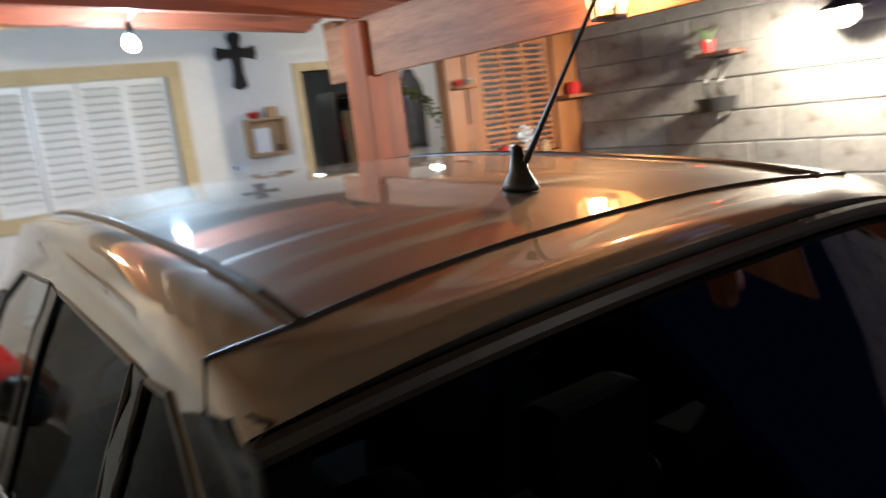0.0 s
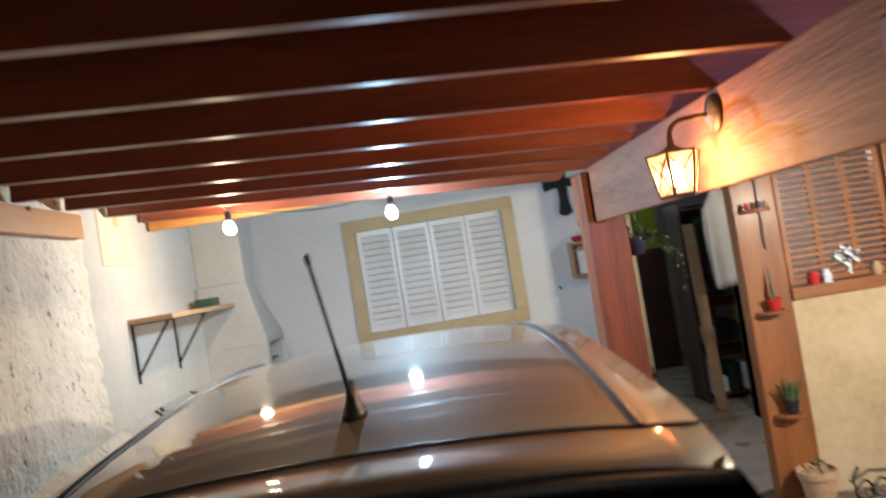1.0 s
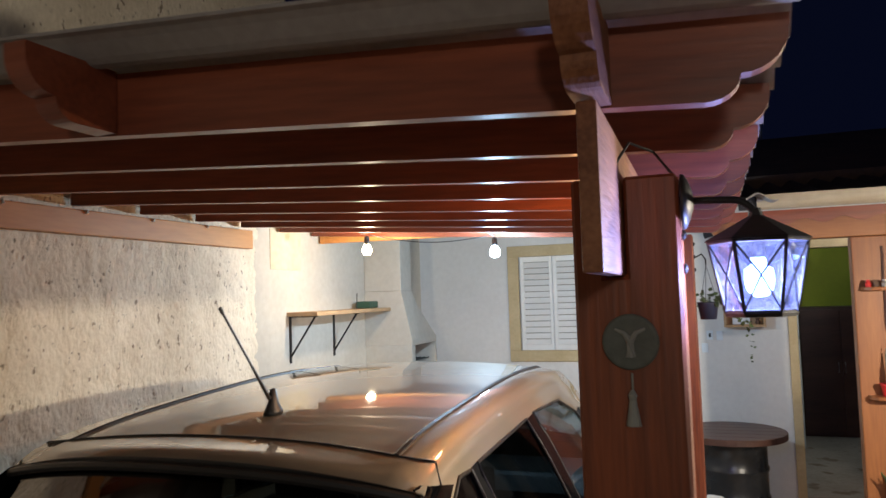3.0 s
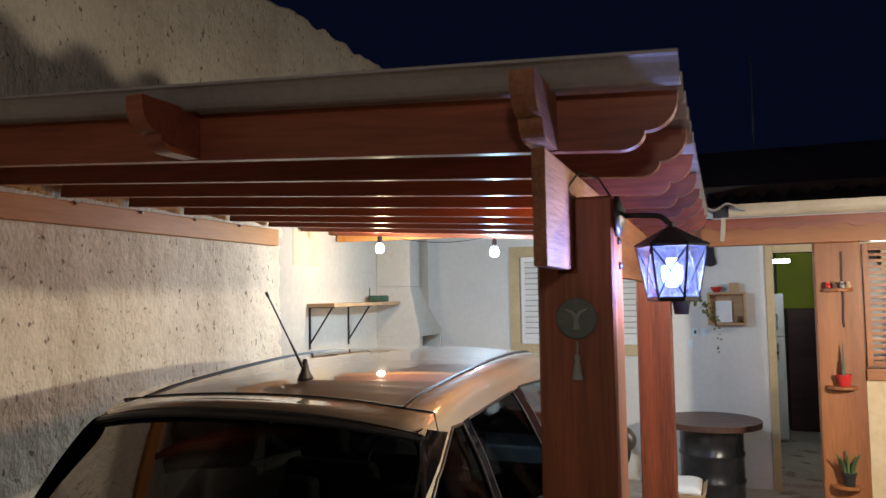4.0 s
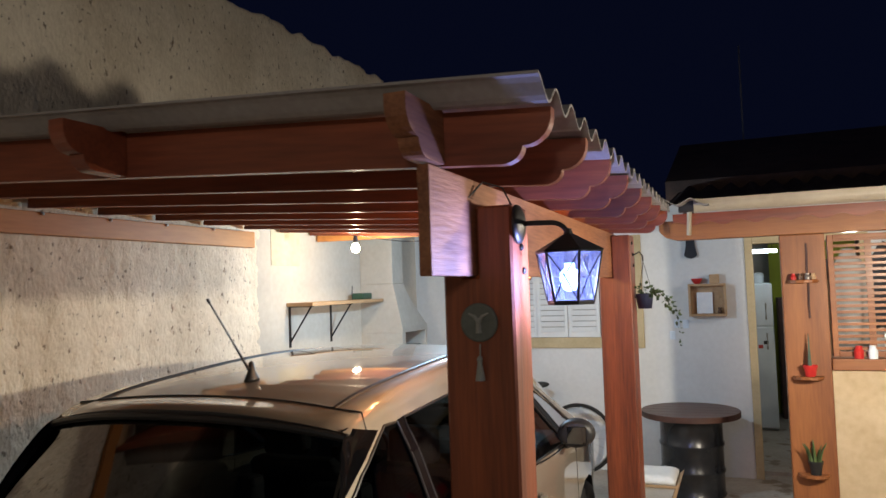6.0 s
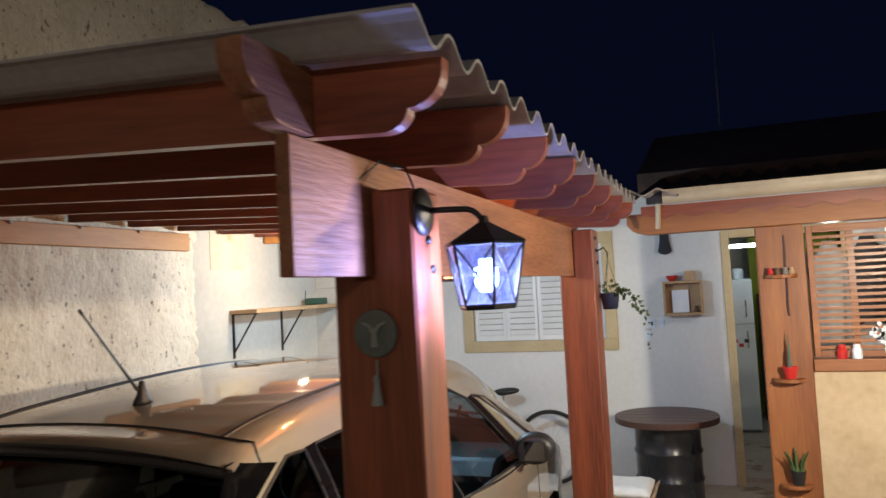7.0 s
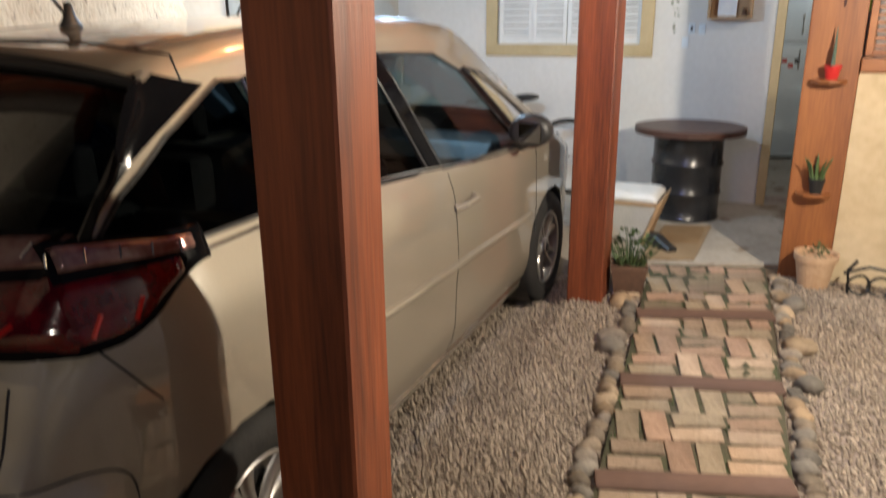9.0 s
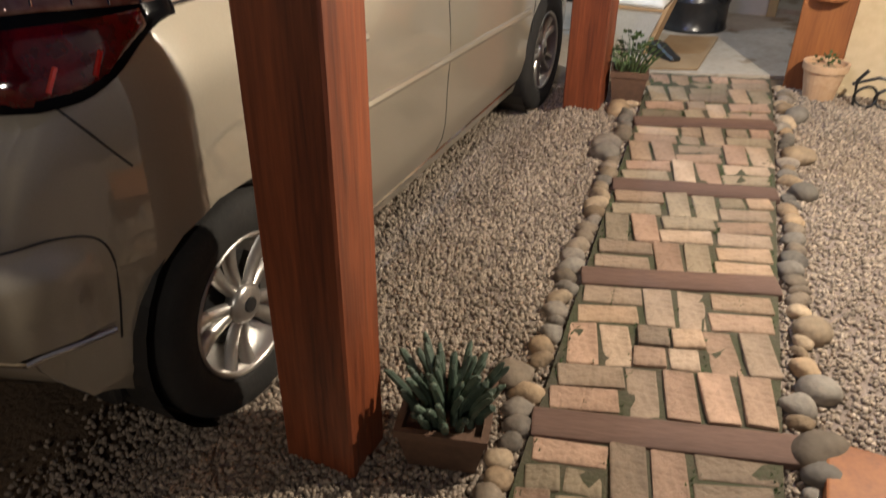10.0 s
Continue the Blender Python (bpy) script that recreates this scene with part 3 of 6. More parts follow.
def lattice():
    x0, x1, z0, z1 = 3.475, 4.165, 1.51, 2.32
    g = thing("lattice_screen", "honey wood slatted screen in the porch opening", "screen", (x0, PY, z0))
    def at(bm):
        bmesh.ops.translate(bm, verts=bm.verts, vec=(-x0, -PY, -z0))
        return bm
    for lo, hi in (((x0, PY - 0.03, z0), (x0 + 0.035, PY + 0.03, z1)), ((x1 - 0.035, PY - 0.03, z0), (x1, PY + 0.03, z1)),
                   ((x0 + 0.035, PY - 0.03, z0), (x1 - 0.035, PY + 0.03, z0 + 0.035)), ((x0 + 0.035, PY - 0.03, z1 - 0.03), (x1 - 0.035, PY + 0.03, z1))):
        part("frame_bar", at(box(lo, hi, 0.003)), wood_cross, g)
    n = 19
    for k in range(n):
        z = z0 + 0.055 + (z1 - z0 - 0.09) * k / (n - 1)
        part("slat", at(box((x0 + 0.036, PY - 0.02, z - 0.010), (x1 - 0.036, PY - 0.006, z + 0.010), 0.002)), wood_cross, g)
    for x in (x0 + 0.24, x0 + 0.46):
        part("upright", at(box((x - 0.02, PY - 0.004, z0 + 0.035), (x + 0.02, PY + 0.012, z1 - 0.03), 0.002)), wood_up, g)


lattice()


def gutter():
    g = thing("rain_gutter", "cream plastic gutter along the porch eaves", "gutter", (2.66, 4.14, 2.56))
    bm = bmesh.new()
    prof = [(0.055 * math.cos(a), 0.055 * math.sin(a)) for a in (math.pi + math.pi * k / 10 for k in range(11))]
    prof = [(-0.055, 0.03)] + prof + [(0.055, 0.03)]
    inner = [(p[0] * 0.92, p[1] * 0.92 + (0.004 if p[1] < 0.02 else 0)) for p in prof]
    add_prism(bm, prof + list(reversed(inner)), "x", 0.0, 1.85)
    bmesh.ops.recalc_face_normals(bm, faces=bm.faces)
    part("channel", bm, pvc, g)
    part("downpipe", tube([(-0.03, 0.0, -0.02), (-0.035, 0.03, -0.09), (-0.045, 0.07, -0.2)], 0.016, 10), pvc, g, "short white drip pipe")
    part("end_bracket", box((-0.10, -0.03, -0.05), (0.0, 0.03, 0.03), 0.006), black_iron, g, "dark metal end bracket")


gutter()


def porch_roof():
    bm = bmesh.new()
    pitch, amp, x0, x1 = 0.18, 0.028, 2.42, 4.7
    n = 150
    rows = []
    for y, z in ((4.20, 2.545), (YB + 0.3, 2.96)):
        for th in (0.0, 0.01):
            rows.append([bm.verts.new((x0 + (x1 - x0) * i / n, y, z + th + amp * math.cos(2 * math.pi * (x0 + (x1 - x0) * i / n) / pitch))) for i in range(n + 1)])
    lo0, hi0, lo1, hi1 = rows
    for i in range(n):
        bm.faces.new((lo0[i], lo0[i + 1], lo1[i + 1], lo1[i]))
        bm.faces.new((hi0[i], hi1[i], hi1[i + 1], hi0[i + 1]))
        bm.faces.new((lo0[i], hi0[i], hi0[i + 1], lo0[i + 1]))
    bm.faces.new((lo0[0], lo1[0], hi1[0], hi0[0]))
    tagged(ob_from("roof_porch", bm, roof_tile_mat), "dark weathered porch roof sheets", "roof", kind="structure")


porch_roof()


def loose_sheet():
    """A pale corrugated offcut that bridges the pergola and the porch."""
    bm = bmesh.new()
    rows = []
    n = 40
    for y, th in ((3.86, 0), (3.86, 0.008), (4.5, 0), (4.5, 0.008)):
        rows.append([bm.verts.new((2.30 + 0.46 * i / n, y, 2.565 + 0.06 * (y - 3.86) + th + 0.020 * math.cos(2 * math.pi * i / n * 2.6) - 0.02 * i / n)) for i in range(n + 1)])
    a, b, c, d = rows
    for i in range(n):
        bm.faces.new((a[i], a[i + 1], b[i + 1], b[i]))
        bm.faces.new((a[i], c[i], c[i + 1], a[i + 1]))
        bm.faces.new((b[i], b[i + 1], d[i + 1], d[i]))
    bm.faces.new((a[n], c[n], d[n], b[n]))
    tagged(ob_from("sheet_offcut", bm, sheet_mat), "pale corrugated roofing offcut over the porch corner", "roof sheet")


loose_sheet()
tagged(ob_from("roof_house", prism([(YB - 0.0, 2.81), (10.6, 2.91), (10.6, 3.0), (8.6, 3.75), (YB - 0.0, 3.0)], "x", 2.3, 6.2), roof_tile_mat), "dark house roof against the night sky", "roof", kind="structure")


# ---- car ----
def smooth01(a, b, v):
    t = min(max((v - a) / (b - a), 0.0), 1.0)
    return t * t * (3 - 2 * t)


def spline(keys, n):
    """Catmull-Rom through tuples, n steps a span."""
    out = []
    k = [Vector(p) for p in keys]
    for i in range(len(k) - 1):
        p0, p1, p2, p3 = k[max(i - 1, 0)], k[i], k[i + 1], k[min(i + 2, len(k) - 1)]
        for j in range(n):
            t = j / n
            out.append(0.5 * ((2 * p1) + (p2 - p0) * t + (2 * p0 - 5 * p1 + 4 * p2 - p3) * t * t + (3 * p1 - p0 - 3 * p2 + p3) * t ** 3))
    out.append(k[-1])
    return out


def flank(y, z):
    """Half width of the body at a place of its side; y runs forward from the rear axle."""
    w = 0.865
    w -= 0.07 * smooth01(0.42, 0.20, z) if z < 0.42 else 0.0
    w -= 0.010 * smooth01(0.70, 0.60, z) if z < 0.70 else 0.0
    w -= 0.030 * smooth01(0.98, 1.16, z) + 0.36 * max(z - 1.10, 0.0) + 0.08 * max(z - 1.45, 0.0)
    w -= 0.17 * (max(-0.10 - y, 0.0) / 0.53) ** 1.9
    w -= 0.20 * (max(y - 2.65, 0.0) / 0.95) ** 2
    return w


# centreline of the shell, from the rear bumper's foot over the roof to the front: (y, z, half width of the edge, crown)
EDGE = [(-0.50, 0.37, 0.70, 0.06), (-0.60, 0.50, 0.71, 0.11), (-0.63, 0.76, 0.71, 0.12), (-0.58, 0.88, 0.71, 0.12), (-0.53, 1.02, 0.705, 0.12),
        (-0.45, 1.17, 0.695, 0.12), (-0.26, 1.39, 0.675, 0.095), (-0.090, 1.568, 0.650, 0.085), (-0.080, 1.596, 0.650, 0.085), (0.025, 1.640, 0.642, 0.030),
        (0.3, 1.668, 0.640, 0.033), (0.95, 1.688, 0.640, 0.035), (1.5, 1.672, 0.632, 0.035), (1.85, 1.61, 0.62, 0.05), (2.35, 1.355, 0.66, 0.06),
        (2.75, 1.10, 0.71, 0.06), (3.1, 0.99, 0.72, 0.05), (3.40, 0.86, 0.70, 0.05), (3.54, 0.62, 0.66, 0.06), (3.50, 0.25, 0.62, 0.05)]
SPAN = 4
RAIL = spline(EDGE, SPAN)
CH = 14


def shell_point(i, u):
    """A point of the ribbon over the car: i along the rail (may be fractional), u from -1 to 1 across."""
    i = min(max(i, 0), len(RAIL) - 1.001)
    k = int(i)
    t = i - k
    a, b = RAIL[k], RAIL[k + 1]
    p = a.lerp(b, t)
    d = RAIL[min(k + 4, len(RAIL) - 1)] - RAIL[max(k - 3, 0)]
    nrm = Vector((-(d[1]), d[0]))
    nrm = Vector((nrm.x, nrm.y)).normalized()
    # outward is away from the middle of the cabin
    c = Vector((p[0] - 1.2, p[1] - 0.7))
    if nrm.dot(c) < 0:
        nrm = -nrm
    h = p[3] * (1 - abs(u) ** 2.4)
    return Vector((u * p[2], p[0] + nrm.x * h, p[1] + nrm.y * h))


SILLZ = 0.235


def side_point(i, r, s=1):
    """A point of the flank: i along the rail, r from the sill (0) to the rail (1)."""
    i = min(max(i, 0), len(RAIL) - 1.001)
    k = int(i)
    p = RAIL[k].lerp(RAIL[k + 1], i - k)
    f = i / (len(RAIL) - 1)
    by = -0.50 + 3.95 * smooth01(0.14, 0.97, f) if f > 0.14 else -0.515 + 0.015 * f / 0.14
    sz = SILLZ + 0.13 * smooth01(-0.30, -0.50, by)
    y, z = by + (p[0] - by) * r, sz + (p[1] - sz) * r
    w = flank(y, z)
    g = smooth01(0.86, 1.0, r)
    return Vector((s * (w * (1 - g) + p[2] * g), y, z))


def side_at(y, z, s=1, out=0.0):
    return Vector((s * (flank(y, z) + out), y, z))


def cut_polygon(bm, faces, poly):
    """Cut a convex outline (y, z) through flank faces, and take the faces inside away."""
    c = Vector((sum(p[0] for p in poly) / len(poly), sum(p[1] for p in poly) / len(poly)))
    n = len(poly)
    for k in range(n):
        a, b = Vector(poly[k]), Vector(poly[(k + 1) % n])
        d = b - a
        no = Vector((0, d.y, -d.x))
        fs = [f for f in faces() if True]
        geom = list({v for f in fs for v in f.verts} | {e for f in fs for e in f.edges}) + fs
        bmesh.ops.bisect_plane(bm, geom=geom, plane_co=(0, a.x, a.y), plane_no=no, dist=1e-5)
    def inside(q):
        sg = None
        for k in range(n):
            a, b = Vector(poly[k]), Vector(poly[(k + 1) % n])
            cr = (b - a).cross(Vector((q.y, q.z)) - a)
            if sg is None:
                sg = cr > 0
            elif (cr > 0) != sg:
                return False
        return True
    dead = [f for f in faces() if inside(f.calc_center_median())]
    bmesh.ops.delete(bm, geom=dead, context="FACES")


WINDOWS = {"quarter_window": [(-0.335, 1.225), (0.27, 1.215), (0.27, 1.56), (0.17, 1.565), (-0.07, 1.455), (-0.235, 1.345), (-0.335, 1.250)],
           "rear_side_window": [(0.33, 1.205), (0.98, 1.145), (1.09, 1.15), (0.93, 1.575), (0.33, 1.565)],
           "front_side_window": [(1.21, 1.125), (2.10, 1.075), (1.66, 1.475), (1.50, 1.55), (1.04, 1.58)],
           "front_quarter_window": [(2.20, 1.07), (2.52, 1.065), (2.28, 1.20), (1.90, 1.44), (1.74, 1.475)]}
HUBS = (-0.06, 2.61)


def rail_at(z, q, i0, i1):
    """Where along the rail, between i0 and i1, the ribbon at q across stands at height z."""
    for _ in range(40):
        m = (i0 + i1) / 2
        if shell_point(m, q).z < z:
            i0 = m
        else:
            i1 = m
    return i0


def car():
    root = thing("car", "champagne metallic people carrier parked on gravel", "car",
                 m=Matrix.Translation((1.075, 1.142, 0.0)) @ Matrix.Rotation(0.0231, 4, "X"))
    # painted shell
    bm = bmesh.new()
    n = (len(EDGE) - 1) * SPAN
    cols = [2 * c / CH - 1 for c in range(CH + 1)]
    grid = [[bm.verts.new(shell_point(i, u)) for u in cols] for i in range(n + 1)]
    g0, g1, g2, g3 = 5 * SPAN, 7 * SPAN, 13 * SPAN, 15 * SPAN
    for i in range(n):
        for c in range(CH):
            rear = g0 <= i < 7 * SPAN + 3
            fore = g2 + 1 <= i < g3 and 1 <= c < CH - 1
            if not rear and not fore:
                bm.faces.new((grid[i][c], grid[i][c + 1], grid[i + 1][c + 1], grid[i + 1][c]))
    ribbon = set(bm.faces)
    for s in (-1, 1):
        rows = 22
        sg = [[(grid[i][CH if s > 0 else 0] if r == rows else bm.verts.new(side_point(i, r / rows, s))) for r in range(rows + 1)] for i in range(n + 1)]
        for i in range(n):
            for r in range(rows):
                try:
                    bm.faces.new((sg[i][r], sg[i + 1][r], sg[i + 1][r + 1], sg[i][r + 1]) if s > 0 else (sg[i][r], sg[i][r + 1], sg[i + 1][r + 1], sg[i + 1][r]))
                except ValueError:
                    pass
    bmesh.ops.recalc_face_normals(bm, faces=bm.faces)
    bm.normal_update()
    bm.verts.index_update()
    skin = BVHTree.FromBMesh(bm)
    skin_co = [v.co.copy() for v in bm.verts]
    skin_no = [v.normal.copy() for v in bm.verts]
    skin_fv = [[v.index for v in f.verts] for f in bm.faces]
    lay = bm.faces.layers.int.new("flank")
    for f in bm.faces:
        f[lay] = 0 if f in ribbon else 1
    sides = lambda: [f for f in bm.faces if f[lay] == 1]
    for poly in WINDOWS.values():
        cut_polygon(bm, sides, poly)
    for h in HUBS:
        cut_polygon(bm, sides, [(h + 0.368 * math.cos(2 * math.pi * k / 18), 0.373 + 0.368 * math.sin(2 * math.pi * k / 18)) for k in range(18)])
    bmesh.ops.remove_doubles(bm, verts=bm.verts, dist=1e-4)
    bmesh.ops.recalc_face_normals(bm, faces=bm.faces)
    body = part("body", bm, car_paint, root, smooth=True)
    # even shading over the cut panels
    normals = []
    for v in body.data.vertices:
        hit, _, k, _ = skin.find_nearest(v.co)
        ids = skin_fv[k]
        w = poly_3d_calc([skin_co[j] for j in ids], hit)
        acc = Vector((0, 0, 0))
        for a, j in zip(w, ids):
            acc += skin_no[j] * a
        normals.append(acc.normalized())
    body.data.normals_split_custom_set_from_vertices(normals)

    def sheet(pt, nu, nv):
        b = bmesh.new()
        g = [[b.verts.new(pt(u / nu, v / nv)) for v in range(nv + 1)] for u in range(nu + 1)]
        for u in range(nu):
            for v in range(nv):
                b.faces.new((g[u][v], g[u + 1][v], g[u + 1][v + 1], g[u][v + 1]))
        return b

    def on_skin(y, z, s, out):
        hit, nrm, _, _ = skin.ray_cast(Vector((2.0 * s, y, z)), Vector((-s, 0, 0)))
        if hit is None:
            return side_at(y, z, s, out)
        if nrm.x * s < 0:
            nrm = -nrm
        return hit + nrm * out

    def fan(poly, s, out):
        """A window pane on the flank, from its convex outline."""
        c = (sum(p[0] for p in poly) / len(poly), sum(p[1] for p in poly) / len(poly))
        b = bmesh.new()
        ring = []
        for k, p in enumerate(poly):
            q = poly[(k + 1) % len(poly)]
            for t in range(5):
                ring.append((p[0] + (q[0] - p[0]) * t / 5, p[1] + (q[1] - p[1]) * t / 5))
        loops = []
        for t in (1.0, 0.66, 0.33):
            loops.append([b.verts.new(on_skin(c[0] + (y - c[0]) * t, c[1] + (z - c[1]) * t, s, out)) for y, z in ring])
        mid = b.verts.new(on_skin(*c, s, out))
        m = len(ring)
        for a, d in zip(loops, loops[1:]):
            for k in range(m):
                b.faces.new((a[k], a[(k + 1) % m], d[(k + 1) % m], d[k]))
        for k in range(m):
            b.faces.new((loops[-1][k], loops[-1][(k + 1) % m], mid))
        bmesh.ops.recalc_face_normals(b, faces=b.faces)
        return b, ring

    for s in (-1, 1):
        for nm, poly in WINDOWS.items():
            b, ring = fan(poly, s, -0.004)
            w = part(nm, b, dark_glass if nm in ("quarter_window", "rear_side_window") else car_glass, root, smooth=True)
            w.visible_shadow = False
            pts = [on_skin(y, z, s, 0.0) for y, z in ring]
            part("window_seal", tube(pts + pts[:1], 0.006, 6), black_plastic, w, "black rubber seal")
    w = part("rear_window", sheet(lambda u, v: shell_point(g0 + (g1 - g0) * u, 2 * v - 1), 12, 16), dark_glass, root, "large dark rear window", True)
    w.visible_shadow = False
    part("spoiler_underside", sheet(lambda u, v: shell_point(g1 + 3 * u, 2 * v - 1), 3, 16), black_plastic, root, "black panel under the roof spoiler", True)
    w = part("windscreen", sheet(lambda u, v: shell_point(g2 + 1 + (g3 - g2 - 1) * u, (2 * v - 1) * (1 - 2 / CH)), 10, 16), car_glass, root, smooth=True)
    w.visible_shadow = False

    def along(i0, i1, u0, u1, out, m=24):
        res = []
        for k in range(m + 1):
            p = shell_point(i0 + (i1 - i0) * k / m, u0 + (u1 - u0) * k / m)
            res.append(p + Vector((0, 0, out)))
        return res

    # roof mouldings, spoiler gap, glass edge
    for s in (-1, 1):
        part("roof_moulding", tube(along(9 * SPAN, 13 * SPAN, 0.835 * s, 0.835 * s, -0.004), 0.012, 8), black_plastic, root, "black roof channel moulding")
        part("panel_gap", tube([p for p in along(9 * SPAN, 9 * SPAN, 0.835 * s, 1.0 * s, 0.0)] + [side_point(9 * SPAN - 0.1 * k, 1 - 0.012 * k, s) for k in range(1, 5)], 0.004, 6), black_plastic, root)
    part("panel_gap", tube([shell_point(9 * SPAN + 0.75 * (1 - (k / 15 - 1) ** 2), 0.835 * (k / 15 - 1)) for k in range(31)], 0.005, 6), black_plastic, root)
    part("spoiler_lip", tube([shell_point(7.7 * SPAN, -1 + 2 * k / 30) + Vector((0, -0.012, -0.012)) for k in range(31)], 0.013, 8), black_plastic, root, "dark lip under the roof spoiler")

    # black corner glass between the rear window and the quarter windows
    inner = spline([(-0.354, 1.254), (-0.250, 1.357), (-0.086, 1.464), (0.115, 1.560)], 6)
    outer = spline([(-0.385, 1.258), (-0.282, 1.388), (-0.150, 1.560), (-0.070, 1.606)], 6)
    for s in (-1, 1):
        part("corner_glass", sheet(lambda u, v: on_skin(*inner[round(u * 18)].lerp(outer[round(u * 18)], v), s, 0.004), 18, 6), gloss_black, root, "black glass corner panel", True)
        for q in ([(0.262, 1.205), (0.338, 1.195), (0.262, 1.565), (0.338, 1.57)], [(1.065, 1.14), (1.225, 1.125), (0.925, 1.572), (1.045, 1.578)], [(2.075, 1.08), (2.215, 1.072), (1.66, 1.47), (1.75, 1.475)]):
            part("door_pillar", sheet(lambda u, v: on_skin(*Vector(q[0]).lerp(Vector(q[1]), u).lerp(Vector(q[2]).lerp(Vector(q[3]), u), v), s, 0.003), 4, 10), gloss_black, root, "black door pillar between the windows", True)
    # gaps of the doors, sill and waist moulding
    for s in (-1, 1):
        for pts in ([(1.225 + 0.05 * math.sin(k / 12 * 3.0), 0.30 + (1.10 - 0.30) * k / 12) for k in range(13)],
                    [(0.52 - 0.24 * smooth01(0.75, 0.35, 0.36 + (1.17 - 0.36) * k / 12) * 0.2 + 0.0, 0.36 + (1.17 - 0.36) * k / 12) for k in range(13)],
                    [(2.36 - 0.05 * k / 12, 0.30 + (1.06 - 0.30) * k / 12) for k in range(13)],
                    [(-0.43 + 0.021 * k, 1.065 - 0.036 * k + 0.0008 * k * k) for k in range(6)]):
            part("door_gap", tube([side_at(y, z, s, -0.0005) for y, z in pts], 0.0028, 5), black_plastic, root)
        part("waist_moulding", tube([side_at(0.45 + 1.80 * k / 20, 0.735 - 0.0035 * k, s, -0.004) for k in range(21)], 0.019, 8), car_paint, root, "body-coloured rubbing strip")
        part("sill_trim", tube([side_at(0.44 + 1.86 * k / 20, 0.30, s, -0.004) for k in range(21)], 0.010, 8), chrome, root, "bright sill edge")
        for y in (0.50, 1.34):
            hd = part("door_handle", tube([side_at(y - 0.09, 0.955, s, 0.0), side_at(y - 0.06, 0.965, s, 0.034), side_at(y + 0.06, 0.968, s, 0.036), side_at(y + 0.10, 0.962, s, 0.0)], 0.017, 8), car_paint, root)
    # belt line of bright trim
        part("belt_trim", tube([side_at(-0.28 + 2.4 * k / 24, (1.205 + 0.0 * k - 0.13 * smooth01(0.4, 2.1, -0.28 + 2.4 * k / 24)) - 0.012, s, 0.002) for k in range(25)], 0.006, 6), chrome, root)

    # tail lamps wrap from the hatch on to the flank
    for s in (-1, 1):
        lamp = bmesh.new()

        def wrap(t):
            """Along the lamp, from the hatch (0) round the corner to its tip on the flank (1)."""
            if t < 0.35:
                return ("r", 0.62 + (1.0 - 0.62) * t / 0.35)
            return ("s", -0.47 + 0.375 * (t - 0.35) / 0.65)

        def lamp_point(t, z, out):
            k, q = wrap(t)
            if k == "r":
                best = rail_at(z, q, 2.2 * SPAN, 6.5 * SPAN)
                p = shell_point(best, q * s)
                return p + Vector((0.25 * out * s, -out, 0))
            return side_at(q, z, s, out)

        def band(z0, z1, t1, out, nm, mat, label):
            b = bmesh.new()
            m, h = 22, 6
            front, back = [], []
            for k in range(m + 1):
                t = t1 * k / m
                lo, hi = z0(t), z1(t)
                edge = 0.35 if k in (0, m) else 1.0
                front.append([b.verts.new(lamp_point(t, lo + (hi - lo) * j / h, out * edge * (0.25 if j in (0, h) else 1))) for j in range(h + 1)])
            for a, c in zip(front, front[1:]):
                for j in range(h):
                    b.faces.new((a[j], c[j], c[j + 1], a[j + 1]))
            bmesh.ops.recalc_face_normals(b, faces=b.faces)
            return part(nm, b, mat, root if nm == "tail_lamp" else lampo, label, True)

        low = lambda t: 1.062 + 0.112 * smooth01(0.46, 0.98, t)
        top = lambda t: 1.300 - 0.045 * smooth01(0.3, 1.0, t)
        lampo = band(low, top, 1.0, 0.014, "tail_lamp", gloss_black, "wrap-round tail lamp with a black rim")
        band(lambda t: low(t) + 0.014, lambda t: top(t) - 0.081 + 0.035 * t, 0.86, 0.018, "red_lens", red_lens, "deep red lens")
        band(lambda t: top(t) - 0.080 + 0.035 * t, lambda t: top(t) - 0.010, 0.95, 0.020, "clear_strip", clear_lens, "smoked clear upper strip")
        for t in (0.12, 0.24, 0.36, 0.48, 0.60, 0.72, 0.84):
            part("reflector", tube([lamp_point(t, top(t) - 0.046, 0.0205), lamp_point(t + 0.012, top(t) - 0.020, 0.0205)], 0.003, 6), chrome, lampo, "small bright reflector rib")
        for t in (0.22, 0.40, 0.56):
            part("reflector", tube([lamp_point(t, low(t) + 0.035, 0.019), lamp_point(t + 0.06, low(t) + 0.075, 0.019)], 0.006, 6), red_bright, lampo, "bright red reflector")

    # rear bumper insert, plate shadow and exhaust side trim
    def bump_pt(z, q, out):
        best = rail_at(z, q, 0.05 * SPAN, 4.0 * SPAN)
        return shell_point(best, q) + Vector((0, -out, 0))

    def corner_pt(a, z, s, out):
        d = Vector((math.sin(radians(a)) * s, -math.cos(radians(a)), 0))
        o = Vector((0.35 * s, -0.2, z))
        hit, nrm, _, _ = skin.ray_cast(o + d * 2, -d)
        if nrm.dot(d) < 0:
            nrm = -nrm
        return hit + nrm * out

